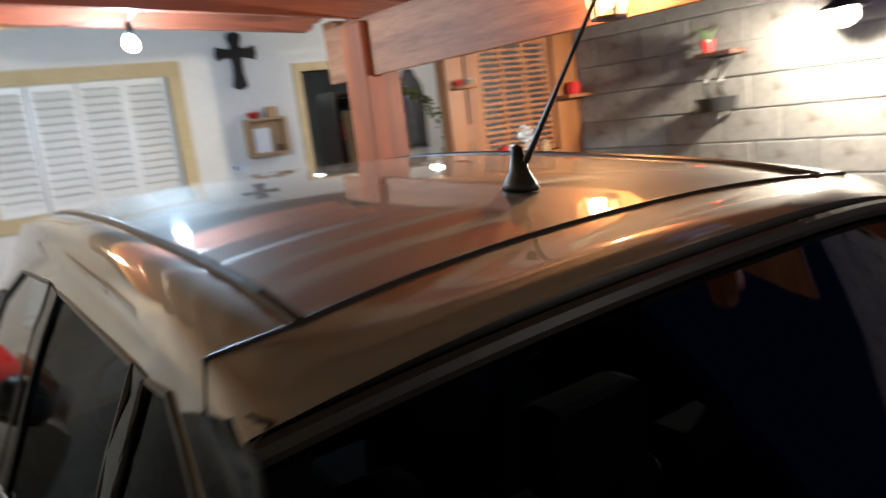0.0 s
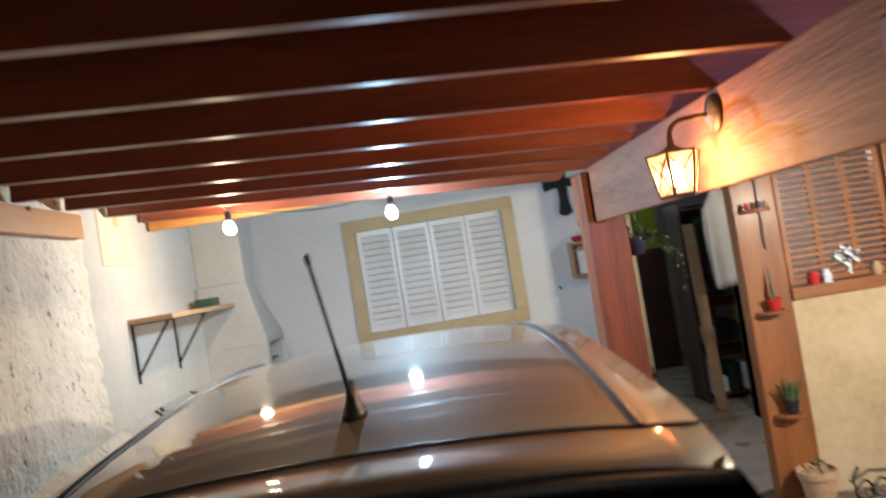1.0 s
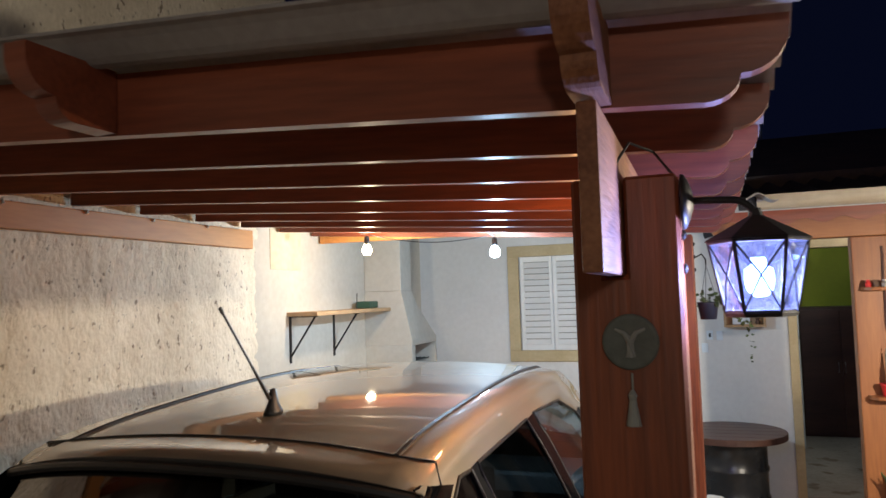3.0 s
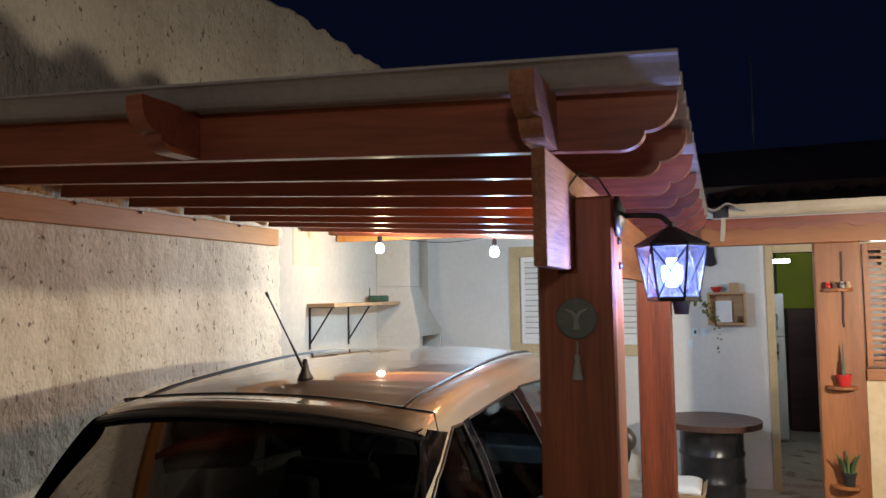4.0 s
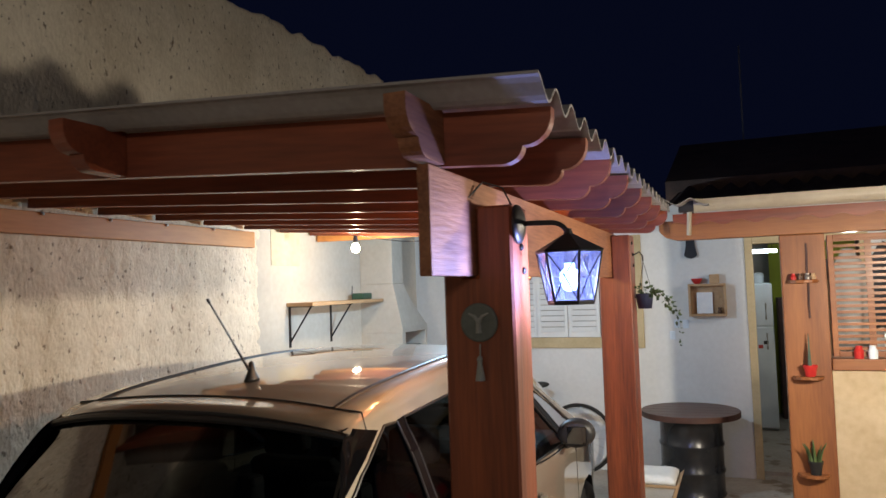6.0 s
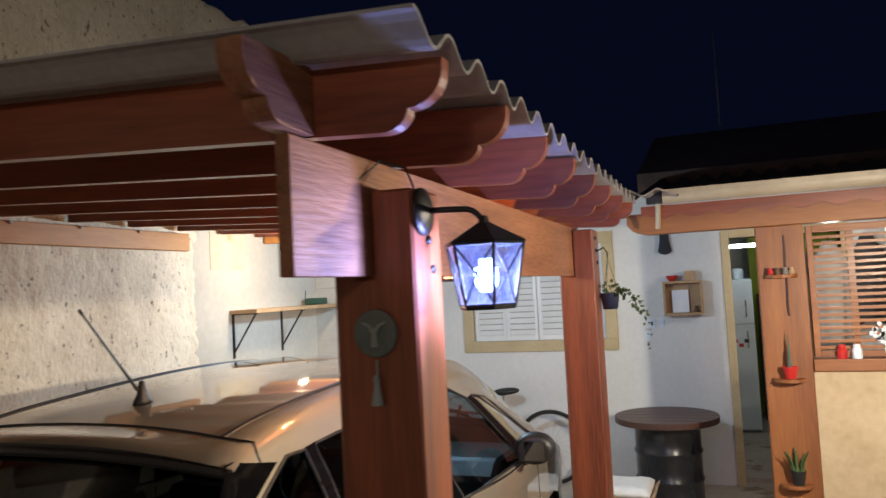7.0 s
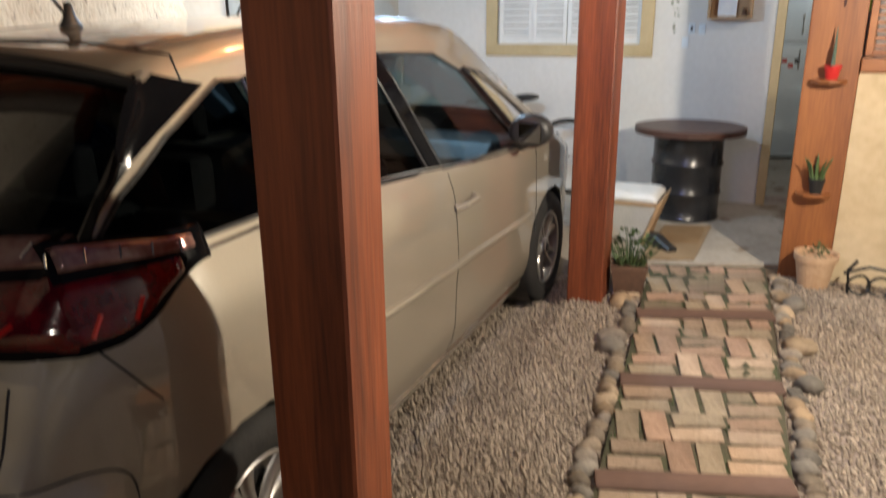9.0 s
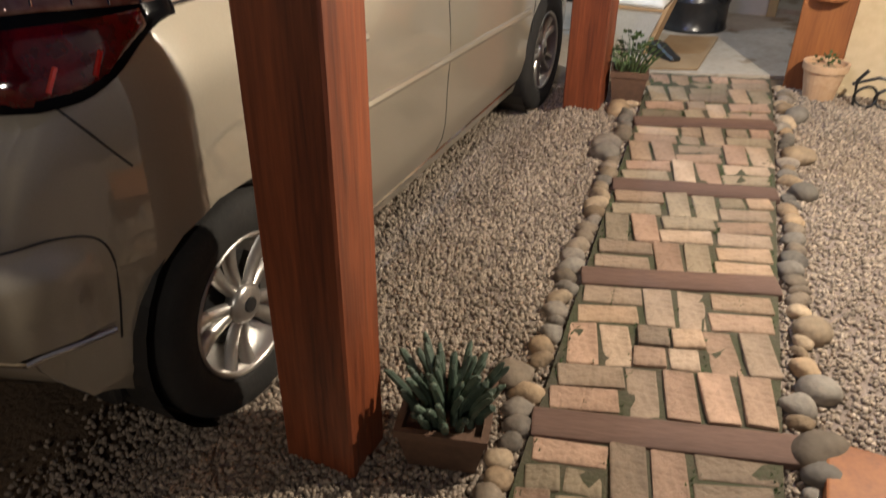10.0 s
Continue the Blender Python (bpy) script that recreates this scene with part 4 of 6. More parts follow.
    for s in (-1, 1):
        pts = [corner_pt(a, z, s, 0.0) for a, z in ((2, 0.81), (20, 0.81), (40, 0.808), (54, 0.80), (62, 0.775), (65, 0.72), (64.5, 0.62), (62, 0.50))]
        part("bumper_gap", tube([Vector(p) for p in spline([tuple(p) for p in pts], 6)], 0.0028, 6), black_plastic, root)
        part("bumper_insert", sheet(lambda u, v: corner_pt(2 + 60 * u, 0.55 + (0.245 - 0.03 * smooth01(0.85, 1.0, u)) * v, s, 0.001 + 0.034 * smooth01(0.0, 0.30, 1 - v) * smooth01(1.0, 0.80, u) * (0.55 + 0.45 * v)), 24, 16), car_paint, root, "body-coloured bumper insert", True)
        part("hatch_gap", tube([shell_point(rail_at(z, 0.93, 2.2 * SPAN, 6 * SPAN), 0.93 * s) + Vector((0, -0.0005, 0)) for z in (0.83, 0.88, 0.93, 0.98, 1.01)], 0.003, 6), black_plastic, root)
    part("bumper_strip", tube([corner_pt(abs(a), 0.535, 1 if a > 0 else -1, 0.008) for a in range(-61, 62, 2)], 0.010, 8), chrome, root, "bright strip along the bumper")
    part("diffuser", sheet(lambda u, v: bump_pt(0.385 + 0.05 * v, -0.9 + 1.8 * u, 0.006), 24, 3), black_plastic, root, "black lower bumper")
    part("emblem", lathe([(0.0, 0), (0.035, 0), (0.035, 0.006), (0.028, 0.010), (0.0, 0.010)], 18, Matrix.Translation(shell_point(4.5 * SPAN, 0)) @ Matrix.Rotation(math.pi / 2, 4, "X")), chrome, root)
    part("wiper", tube([shell_point(5.05 * SPAN, 0.0) + Vector((0, -0.02, 0)), shell_point(5.3 * SPAN, 0.25) + Vector((0, -0.02, 0.01)), shell_point(5.55 * SPAN, 0.5) + Vector((0, -0.015, 0.01))], 0.008, 6), black_plastic, root)

    # door mirrors
    for s in (-1, 1):
        b = bmesh.new()
        bmesh.ops.create_uvsphere(b, u_segments=20, v_segments=12, radius=0.5)
        for v in b.verts:
            x, y, z = v.co
            y = max(y, -0.30)
            v.co = Vector((s * (flank(2.1, 1.1) + 0.11) + x * 0.21, 1.95 + y * 0.17 + 0.03 * x * s, 1.165 + z * (0.17 if z > 0 else 0.16)))
        mir = part("door_mirror", b, black_plastic, root, "black door mirror housing", True)
        part("mirror_glass", box((s * (flank(2.1, 1.1) + 0.11) - 0.066, 1.893, 1.115), (s * (flank(2.1, 1.1) + 0.11) + 0.066, 1.898, 1.212), 0.003), mirror_dark, mir, "silvered mirror glass")
        part("mirror_arm", tube([side_at(2.10, 1.06, s, -0.01), side_at(2.05, 1.09, s, 0.06), side_at(1.99, 1.12, s, 0.10)], 0.026, 8), black_plastic, mir)

    # wheels
    def wheel(h, s):
        w = new("wheel")
        w.parent = root
        m = Matrix.Translation((s * 0.765, h, 0.370)) @ Matrix.Rotation(s * math.pi / 2, 4, "Y")
        w.matrix_basis = m
        prof = [(0.215, -0.10), (0.27, -0.105), (0.312, -0.095), (0.330, -0.07), (0.332, 0.0), (0.330, 0.07), (0.312, 0.092), (0.27, 0.102), (0.225, 0.095), (0.212, 0.085), (0.205, 0.0)]
        part("tyre", lathe(prof, 48, closed=True), rubber, w, smooth=True)
        part("rim", lathe([(0.205, -0.08), (0.216, 0.086), (0.209, 0.094), (0.198, 0.080), (0.192, 0.03), (0.05, 0.0), (0.0, 0.0)], 40), alloy, w, smooth=True)
        part("brake_disc", lathe([(0.0, 0.018), (0.13, 0.018), (0.13, 0.022), (0.0, 0.022)], 24), black_iron, w)
        for k in range(10):
            a = 2 * math.pi * k / 10 + (0.11 if k % 2 else -0.11)
            b = bmesh.new()
            pts = []
            for t in range(7):
                r = 0.045 + (0.205 - 0.045) * t / 6
                pts.append((r, 0.070 - 0.012 * math.sin(t / 6 * math.pi) + 0.010 * t / 6, 0.017 + 0.009 * t / 6))
            rows = [[b.verts.new((r, -wd, z - 0.02)), b.verts.new((r, -wd * 0.6, z)), b.verts.new((r, wd * 0.6, z)), b.verts.new((r, wd, z - 0.02))] for r, z, wd in pts]
            for p, q in zip(rows, rows[1:]):
                for j in range(3):
                    b.faces.new((p[j], q[j], q[j + 1], p[j + 1]))
            bmesh.ops.transform(b, matrix=Matrix.Rotation(a, 4, "Z"), verts=b.verts)
            part("spoke", b, alloy, w, smooth=True)
        part("hub_cap", lathe([(0.062, 0.045), (0.060, 0.075), (0.045, 0.084), (0.0, 0.087)], 20), alloy, w, smooth=True)
        part("badge_disc", lathe([(0.024, 0.085), (0.022, 0.091), (0.0, 0.092)], 16), black_plastic, w)
        inner = lathe([(0.364, -0.16), (0.366, 0.07)], 30)
        bmesh.ops.delete(inner, geom=[f for f in inner.faces if len(f.verts) > 4], context="FACES")
        part("wheel_arch", inner, black_plastic, root).matrix_basis = Matrix.Translation((s * 0.765, h, 0.380)) @ Matrix.Rotation(s * math.pi / 2, 4, "Y")

    for h in HUBS:
        for s in (-1, 1):
            wheel(h, s)

    # cabin
    part("roof_lining", sheet(lambda u, v: shell_point(8.2 * SPAN + 4.8 * SPAN * u, (2 * v - 1) * 0.97) - Vector((0, 0, 0.035)), 14, 10), seat_cloth, root, smooth=True)
    for s in (-1, 1):
        part("door_lining", sheet(lambda u, v: side_at(-0.5 + 3.1 * u, 0.34 + 0.72 * v, s, -0.07), 20, 6), black_plastic, root, smooth=True)
    part("tailgate_lining", sheet(lambda u, v: shell_point(2.4 * SPAN + 2.4 * SPAN * u, (2 * v - 1) * 0.95) + Vector((0, 0.06, 0)), 8, 8), black_plastic, root, smooth=True)
    part("floor_pan", box((-0.72, -0.45, 0.26), (0.72, 3.2, 0.34), 0.02), black_plastic, root)
    part("rear_shelf", box((-0.62, -0.42, 0.95), (0.62, 0.12, 0.985), 0.01), seat_cloth, root)
    part("dashboard", prism([(2.05, 0.75), (2.0, 0.98), (2.12, 1.06), (2.62, 1.03), (2.62, 0.6)], "x", -0.70, 0.70, 0.02), black_plastic, root)
    part("steering_wheel", lathe([(0.17 + 0.016 * math.cos(a), 0.016 * math.sin(a)) for a in (2 * math.pi * k / 8 for k in range(8))], 26, Matrix.Translation((-0.36, 1.86, 1.0)) @ Matrix.Rotation(1.1, 4, "X"), True), black_plastic, root, smooth=True)
    for x0, y0, wd in ((-0.36, 1.15, 0.50), (0.36, 1.15, 0.50), (-0.47, 0.25, 0.42), (0.0, 0.25, 0.42), (0.47, 0.25, 0.42)):
        seat = part("seat_back", prism([(y0, 0.55), (y0 + 0.16, 0.55), (y0 + 0.02, 1.17), (y0 - 0.12, 1.17)], "x", x0 - wd / 2, x0 + wd / 2, 0.03), seat_cloth, root)
        part("headrest", box((x0 - 0.12, y0 - 0.15, 1.20), (x0 + 0.12, y0 - 0.05, 1.36), 0.03), seat_cloth, seat)
        part("cushion", box((x0 - wd / 2, y0 + 0.05, 0.50), (x0 + wd / 2, y0 + 0.55, 0.64), 0.04), seat_cloth, seat)

    # roof aerial
    base = shell_point(10.15 * SPAN, 0.0)
    base = min((shell_point(9 * SPAN + 0.05 * k, 0) for k in range(200)), key=lambda p: abs(p.y - 0.272)) + Vector((0.012, 0, 0))
    ar = part("aerial", lathe([(0.034, 0.0), (0.030, 0.012), (0.018, 0.035), (0.010, 0.075), (0.0, 0.08)], 16, Matrix.Translation(base) @ Matrix.Diagonal((0.8, 1.2, 1, 1))), black_plastic, root, "black whip aerial on a rubber foot", True)
    tip = base + Vector((-0.005, -0.245, 0.34))
    a0 = base + Vector((0, -0.02, 0.05))
    part("whip", tube([a0.lerp(tip, k / 8) for k in range(4)], 0.0065, 8, 0.004), black_plastic, ar)
    part("rod", tube([a0.lerp(tip, 0.36 + 0.60 * k / 4) for k in range(5)], 0.0035, 6), black_iron, ar)
    part("tip", tube([a0.lerp(tip, 0.95), tip], 0.0055, 8), black_plastic, ar)
    return root


car()


# ---- lamps that hang or stand out ----
def hanging_bulb(at, glass, label):
    x, y, z = at
    b = thing("hanging_bulb", label, "light bulb", (x, y, z), "bulbs under the rafters")
    part("globe", lathe([(0.0, -0.036), (0.018, -0.032), (0.030, -0.018), (0.033, 0.0), (0.028, 0.018), (0.018, 0.034), (0.014, 0.042)], 20), glass, b, smooth=True).visible_shadow = False
    part("socket", lathe([(0.017, 0.036), (0.019, 0.05), (0.017, 0.085), (0.006, 0.095)], 14), black_plastic, b, "black bulb socket")
    part("cord", tube([(0, 0, 0.09), (0.003, -0.03, 0.5 * (0.09 + rz(x) - z)), (0.004, 3.675 - y, rz(x) - z + 0.004)], 0.003, 6), black_plastic, b)


hanging_bulb((0.238, 3.81, 2.375), amber_glass, "lit warm bulb in a black socket under a rafter")
hanging_bulb((1.114, 3.84, 2.32), cool_glass, "lit cool white bulb hanging from a black socket")
o = ob_from("cable", tube([(0.24 + 0.875 * k / 14, 3.82, rz(0.24 + 0.875 * k / 14) - 0.004 - 0.05 * math.sin(math.pi * k / 14)) for k in range(15)], 0.003, 6), black_plastic)
tagged(o, "thin black cable sagging between two bulbs", "cable")


def lantern(plate, outward, body, glass, label, iron, size=1.0):
    """A coach lantern on a bent arm: plate on a timber face, body hanging beside it."""
    p, b = Vector(plate), Vector(body)
    w = thing("wall_lantern", label, "lantern", p, group="coach lanterns")
    ax = Vector(outward)
    turn = Vector((0, 0, 1)).rotation_difference(ax).to_matrix().to_4x4()
    part("back_plate", lathe([(0.058, 0.0), (0.056, 0.008), (0.040, 0.016), (0.016, 0.024), (0.0, 0.024)], 24, turn), iron, w, smooth=True)
    d = b - p
    top = Vector((d.x, d.y, 0.0))
    arm = [ax * 0.02, ax * 0.05, top - (top.normalized() * 0.045)]
    for k in range(1, 7):
        a = k / 6 * math.pi / 2
        arm.append(top - top.normalized() * 0.045 * (1 - math.sin(a)) + Vector((0, 0, -0.045 * (1 - math.cos(a)))))
    arm.append(Vector((d.x, d.y, d.z + 0.115 * size)))
    part("arm", tube(arm, 0.0075, 10), iron, w, smooth=True)
    c = Matrix.Translation(d) @ Matrix.Scale(size, 4)
    n = 6
    cap = [(0.058, 0.072), (0.056, 0.077), (0.030, 0.088), (0.012, 0.100), (0.010, 0.135), (0.0, 0.137)]
    part("roof_cap", lathe(cap if glass is amber_glass else [(0.102, 0.070), (0.098, 0.074), (0.050, 0.100), (0.014, 0.120), (0.010, 0.135), (0.0, 0.137)], n, c), iron, w)
    part("base_ring", lathe([(0.055, -0.083), (0.066, -0.083), (0.069, -0.076), (0.066, -0.070), (0.055, -0.072), (0.055, -0.083)], n, c), iron, w)
    for k in range(n):
        a = 2 * math.pi * k / n
        u = Vector((math.cos(a), math.sin(a), 0))
        q = Vector((math.cos(a + 2 * math.pi / n), math.sin(a + 2 * math.pi / n), 0))
        part("corner_bar", tube([c @ (u * 0.094 + Vector((0, 0, 0.07))), c @ (u * 0.066 + Vector((0, 0, -0.074)))], 0.0042, 6), iron, w)
        part("top_bar", tube([c @ (u * 0.094 + Vector((0, 0, 0.068))), c @ (q * 0.094 + Vector((0, 0, 0.068)))], 0.004, 6), iron, w)
        for s in (0, 1):
            p0, p1 = (u, q) if s else (q, u)
            part("lattice_wire", tube([c @ (p0 * 0.093 + Vector((0, 0, 0.066))), c @ ((p0 + p1) * 0.041), c @ (p1 * 0.067 + Vector((0, 0, -0.07)))], 0.0022, 5), iron, w)
    for k in range(n):
        a0, a1 = 2 * math.pi * k / n, 2 * math.pi * (k + 1) / n
        g = bmesh.new()
        q = [c @ Vector((math.cos(a) * r, math.sin(a) * r, z)) for a, r, z in ((a0, 0.090, 0.068), (a1, 0.090, 0.068), (a1, 0.063, -0.072), (a0, 0.063, -0.072))]
        rows = [[g.verts.new(q[0].lerp(q[3], i / 8).lerp(q[1].lerp(q[2], i / 8), j / 4) + Vector((0, 0, 0)) + (q[0] - d).normalized() * 0.002 * math.sin(i * 2.1 + j * 3.3 + k)) for j in range(5)] for i in range(9)]
        for a, c2 in zip(rows, rows[1:]):
            for j in range(4):
                g.faces.new((a[j], a[j + 1], c2[j + 1], c2[j]))
        part("pane", g, warm_pane if glass is amber_glass else lantern_glass, w, smooth=True).visible_shadow = False
    part("bulb", lathe([(0.0, -0.045), (0.015, -0.042), (0.025, -0.028), (0.028, -0.012), (0.027, 0.012), (0.015, 0.018), (0.013, 0.04)], 18, c), glass, w, smooth=True).visible_shadow = False
    part("lamp_holder", lathe([(0.014, 0.035), (0.016, 0.07), (0.0, 0.072)], 12, c), iron, w)


lantern((2.337, 0.962, 2.23), (1, 0, 0), (2.478, 0.997, 2.076), blue_glass, "black coach lantern with a blue-white bulb, on a post", black_iron)
lantern((beam_x(1.95) - BT - 0.001, 1.95, 2.295), (-1, 0, 0), (2.04, 1.975, 2.142), amber_glass, "coach lantern with a lit warm bulb, on the beam", white_iron, 0.84)
o = ob_from("cable", tube([(2.328, 0.95, 2.28), (2.285, 1.0, 2.345), (2.24, 0.95, 2.36), (2.219, 0.86, 2.30)], 0.003, 6), black_plastic)
tagged(o, "thin black lamp cable looping over the post", "cable")


def wall_lamp():
    w = thing("wall_lamp", "lit warm lamp under a dark shade on the block wall", "wall lamp", (XR, 2.34, 2.10))
    part("bracket", tube([(0.0, 0, 0.10), (-0.10, 0, 0.14), (-0.16, 0, 0.12), (-0.22, -0.01, 0.08)], 0.010, 8), black_iron, w)
    # Shade brim set wide and low to hold light off the upper wall.
    part("shade", lathe([(0.03, 0.085), (0.06, 0.062), (0.128, 0.032), (0.125, 0.029), (0.056, 0.057)], 20, Matrix.Translation((-0.22, -0.01, 0))), black_iron, w).visible_shadow = True
    part("globe", lathe([(0.0, -0.04), (0.02, -0.036), (0.036, -0.015), (0.036, 0.01), (0.018, 0.04), (0.0, 0.05)], 18, Matrix.Translation((-0.22, -0.01, 0))), amber_glass, w, smooth=True).visible_shadow = False
    # Added bowl and plate that block the lamp's light towards the block wall.
    part("reflector", lathe([(0.022, 0.052), (0.046, 0.047), (0.065, 0.036), (0.064, 0.033), (0.045, 0.044), (0.022, 0.049)], 24, Matrix.Translation((-0.22, -0.01, 0)) @ Matrix.Rotation(math.pi / 2, 4, "Y"), True), black_iron, w, "added dark bowl that keeps lamp light off the wall")
    part("light_shield_plate", lathe([(0.0, 0.050), (0.024, 0.050), (0.024, 0.054), (0.0, 0.054)], 20, Matrix.Translation((-0.22, -0.01, 0)) @ Matrix.Rotation(math.pi / 2, 4, "Y")), black_iron, w)


wall_lamp()


# ---- things on the posts and walls ----
def plaque():
    p = thing("wall_plaque", "round grey plaque with a tassel on the post", "plaque", (2.229, 0.914, 1.950))
    fwd = Matrix.Rotation(math.pi / 2, 4, "X")
    part("disc", lathe([(0.0, 0.0), (0.055, 0.0), (0.056, 0.008), (0.052, 0.013), (0.046, 0.010), (0.0, 0.010)], 40, fwd), plaque_mat, p, smooth=True)
    bm = bmesh.new()
    for a, b, c, r in (((0, -0.012, -0.03), (0, -0.014, 0.0), (0, -0.012, 0.012), 0.010), ((0, -0.012, 0.0), (-0.012, -0.014, 0.018), (-0.030, -0.012, 0.026), 0.007), ((0, -0.012, 0.0), (0.012, -0.014, 0.018), (0.030, -0.012, 0.026), 0.007)):
        add_tube(bm, [a, b, c], r, 8, r * 0.4)
    part("relief", bm, plaque_relief, p, "pale raised motif")
    part("cord", tube([(0, -0.006, -0.062), (0, -0.006, -0.10)], 0.0025, 6), plaque_relief, p)
    part("tassel", lathe([(0.004, -0.095), (0.009, -0.105), (0.007, -0.115), (0.015, -0.165), (0.0, -0.166)], 14, Matrix.Translation((0, -0.012, 0))), plaque_relief, p)


plaque()


def wall_cross():
    half = [(0.0, 0.225), (0.045, 0.215), (0.060, 0.19), (0.038, 0.12), (0.045, 0.095), (0.11, 0.10), (0.155, 0.118), (0.17, 0.06), (0.155, 0.005), (0.11, 0.02), (0.045, 0.028), (0.038, -0.02), (0.040, -0.10), (0.052, -0.16), (0.060, -0.195), (0.035, -0.215), (0.0, -0.225)]
    out = half + [(-x, z) for x, z in reversed(half[1:-1])]
    o = ob_from("wall_cross", prism(out, "y", -0.03, 0.0, 0.004), black_iron)
    o.location = (2.50, YB - 0.002, 2.475)
    tagged(o, "dark wooden cross with flared arms on the wall", "cross")


wall_cross()


def wall_box():
    x0, x1, z0, z1, y = 2.465, 2.795, 1.71, 2.01, YB - 0.002
    w = thing("wall_box_shelf", "small open pine box shelf on the white wall", "shelf", (x0, y, z0))
    def at(bm):
        bmesh.ops.translate(bm, verts=bm.verts, vec=(-x0, -y, -z0))
        return bm
    for nm, lo, hi in (("board", (x0, y - 0.11, z0), (x1, y, z0 + 0.02)), ("board", (x0, y - 0.11, z1 - 0.02), (x1, y, z1)), ("board", (x0, y - 0.11, z0 + 0.02), (x0 + 0.02, y, z1 - 0.02)), ("board", (x1 - 0.02, y - 0.11, z0 + 0.02), (x1, y, z1 - 0.02)), ("back_board", (x0 + 0.02, y - 0.008, z0 + 0.02), (x1 - 0.02, y, z1 - 0.02))):
        part(nm, at(box(lo, hi, 0.002)), wood_pale, w)
    o = ob_from("printed_card", box((x0 + 0.07, y - 0.03, z0 + 0.022), (x0 + 0.21, y - 0.02, z0 + 0.22), 0.001), paper)
    tagged(o, "white printed card leaning in the box", "card")
    o = ob_from("small_cup", lathe([(0.0, 0), (0.018, 0), (0.022, 0.02), (0.012, 0.035), (0.02, 0.055), (0.0, 0.055)], 14), brown_pot)
    o.location = (x1 - 0.06, y - 0.06, z0 + 0.021)
    tagged(o, "small brown figure-like cup in the box", "ornament")
    o = ob_from("red_bowl", lathe([(0.0, 0), (0.022, 0), (0.045, 0.03), (0.05, 0.05), (0.044, 0.05), (0.02, 0.01), (0.0, 0.01)], 20), red_pot)
    o.location = (x0 + 0.08, y - 0.055, z1 + 0.001)
    tagged(o, "small red bowl on the box shelf", "bowl")
    o = ob_from("wooden_block", box((x0 + 0.19, y - 0.085, z1 + 0.001), (x0 + 0.275, y - 0.02, z1 + 0.085), 0.005), wood_pale)
    tagged(o, "square pine block on the box shelf", "block")


wall_box()
for x, z in ((2.345, 1.64), (2.425, 1.635), (2.30, 1.53)):
    s = thing("switch_plate", "small white switch plate on the wall", "switch", (x, YB, z), "switch plates")
    part("plate", box((-0.026, -0.010, -0.04), (0.026, -0.001, 0.04), 0.004), fridge_paint, s)
    part("rocker", box((-0.009, -0.016, -0.017), (0.009, -0.0102, 0.017), 0.003), black_plastic if x < 2.4 and z > 1.6 else fridge_paint, s)


def left_shelf():
    y0, y1, x0, x1, z = 3.76, 4.965, XW + 0.012, XW + 0.25, 1.945
    s = thing("wall_shelf", "pale board shelf on black iron brackets", "shelf", (x0, y0, z))
    def at(bm):
        bmesh.ops.translate(bm, verts=bm.verts, vec=(-x0, -y0, -z))
        return bm
    part("board", at(box((x0, y0, z), (x1, y1, z + 0.028), 0.003)), wood_pale, s)
    for y in (3.80, 4.42):
        bm = bmesh.new()
        add_box(bm, (x0, y - 0.012, z - 0.32), (x0 + 0.006, y + 0.012, z - 0.001))
        add_box(bm, (x0 + 0.006, y - 0.012, z - 0.007), (x1 - 0.02, y + 0.012, z - 0.001))
        add_tube(bm, [(x0 + 0.004, y, z - 0.28), (x1 - 0.04, y, z - 0.005)], 0.007, 6)
        part("bracket", at(bm), black_iron, s, "black iron shelf bracket")
    o = ob_from("green_case", box((x0 + 0.05, 4.70, z + 0.030), (x0 + 0.17, 4.87, z + 0.085), 0.01), green_plastic)
    tagged(o, "dark green plastic case on the shelf", "case")
    o = ob_from("stick", tube([(x0 + 0.08, 4.66, z + 0.03), (x0 + 0.082, 4.665, z + 0.15)], 0.004, 6), black_iron)
    tagged(o, "thin dark stick standing on the shelf", "stick")


left_shelf()


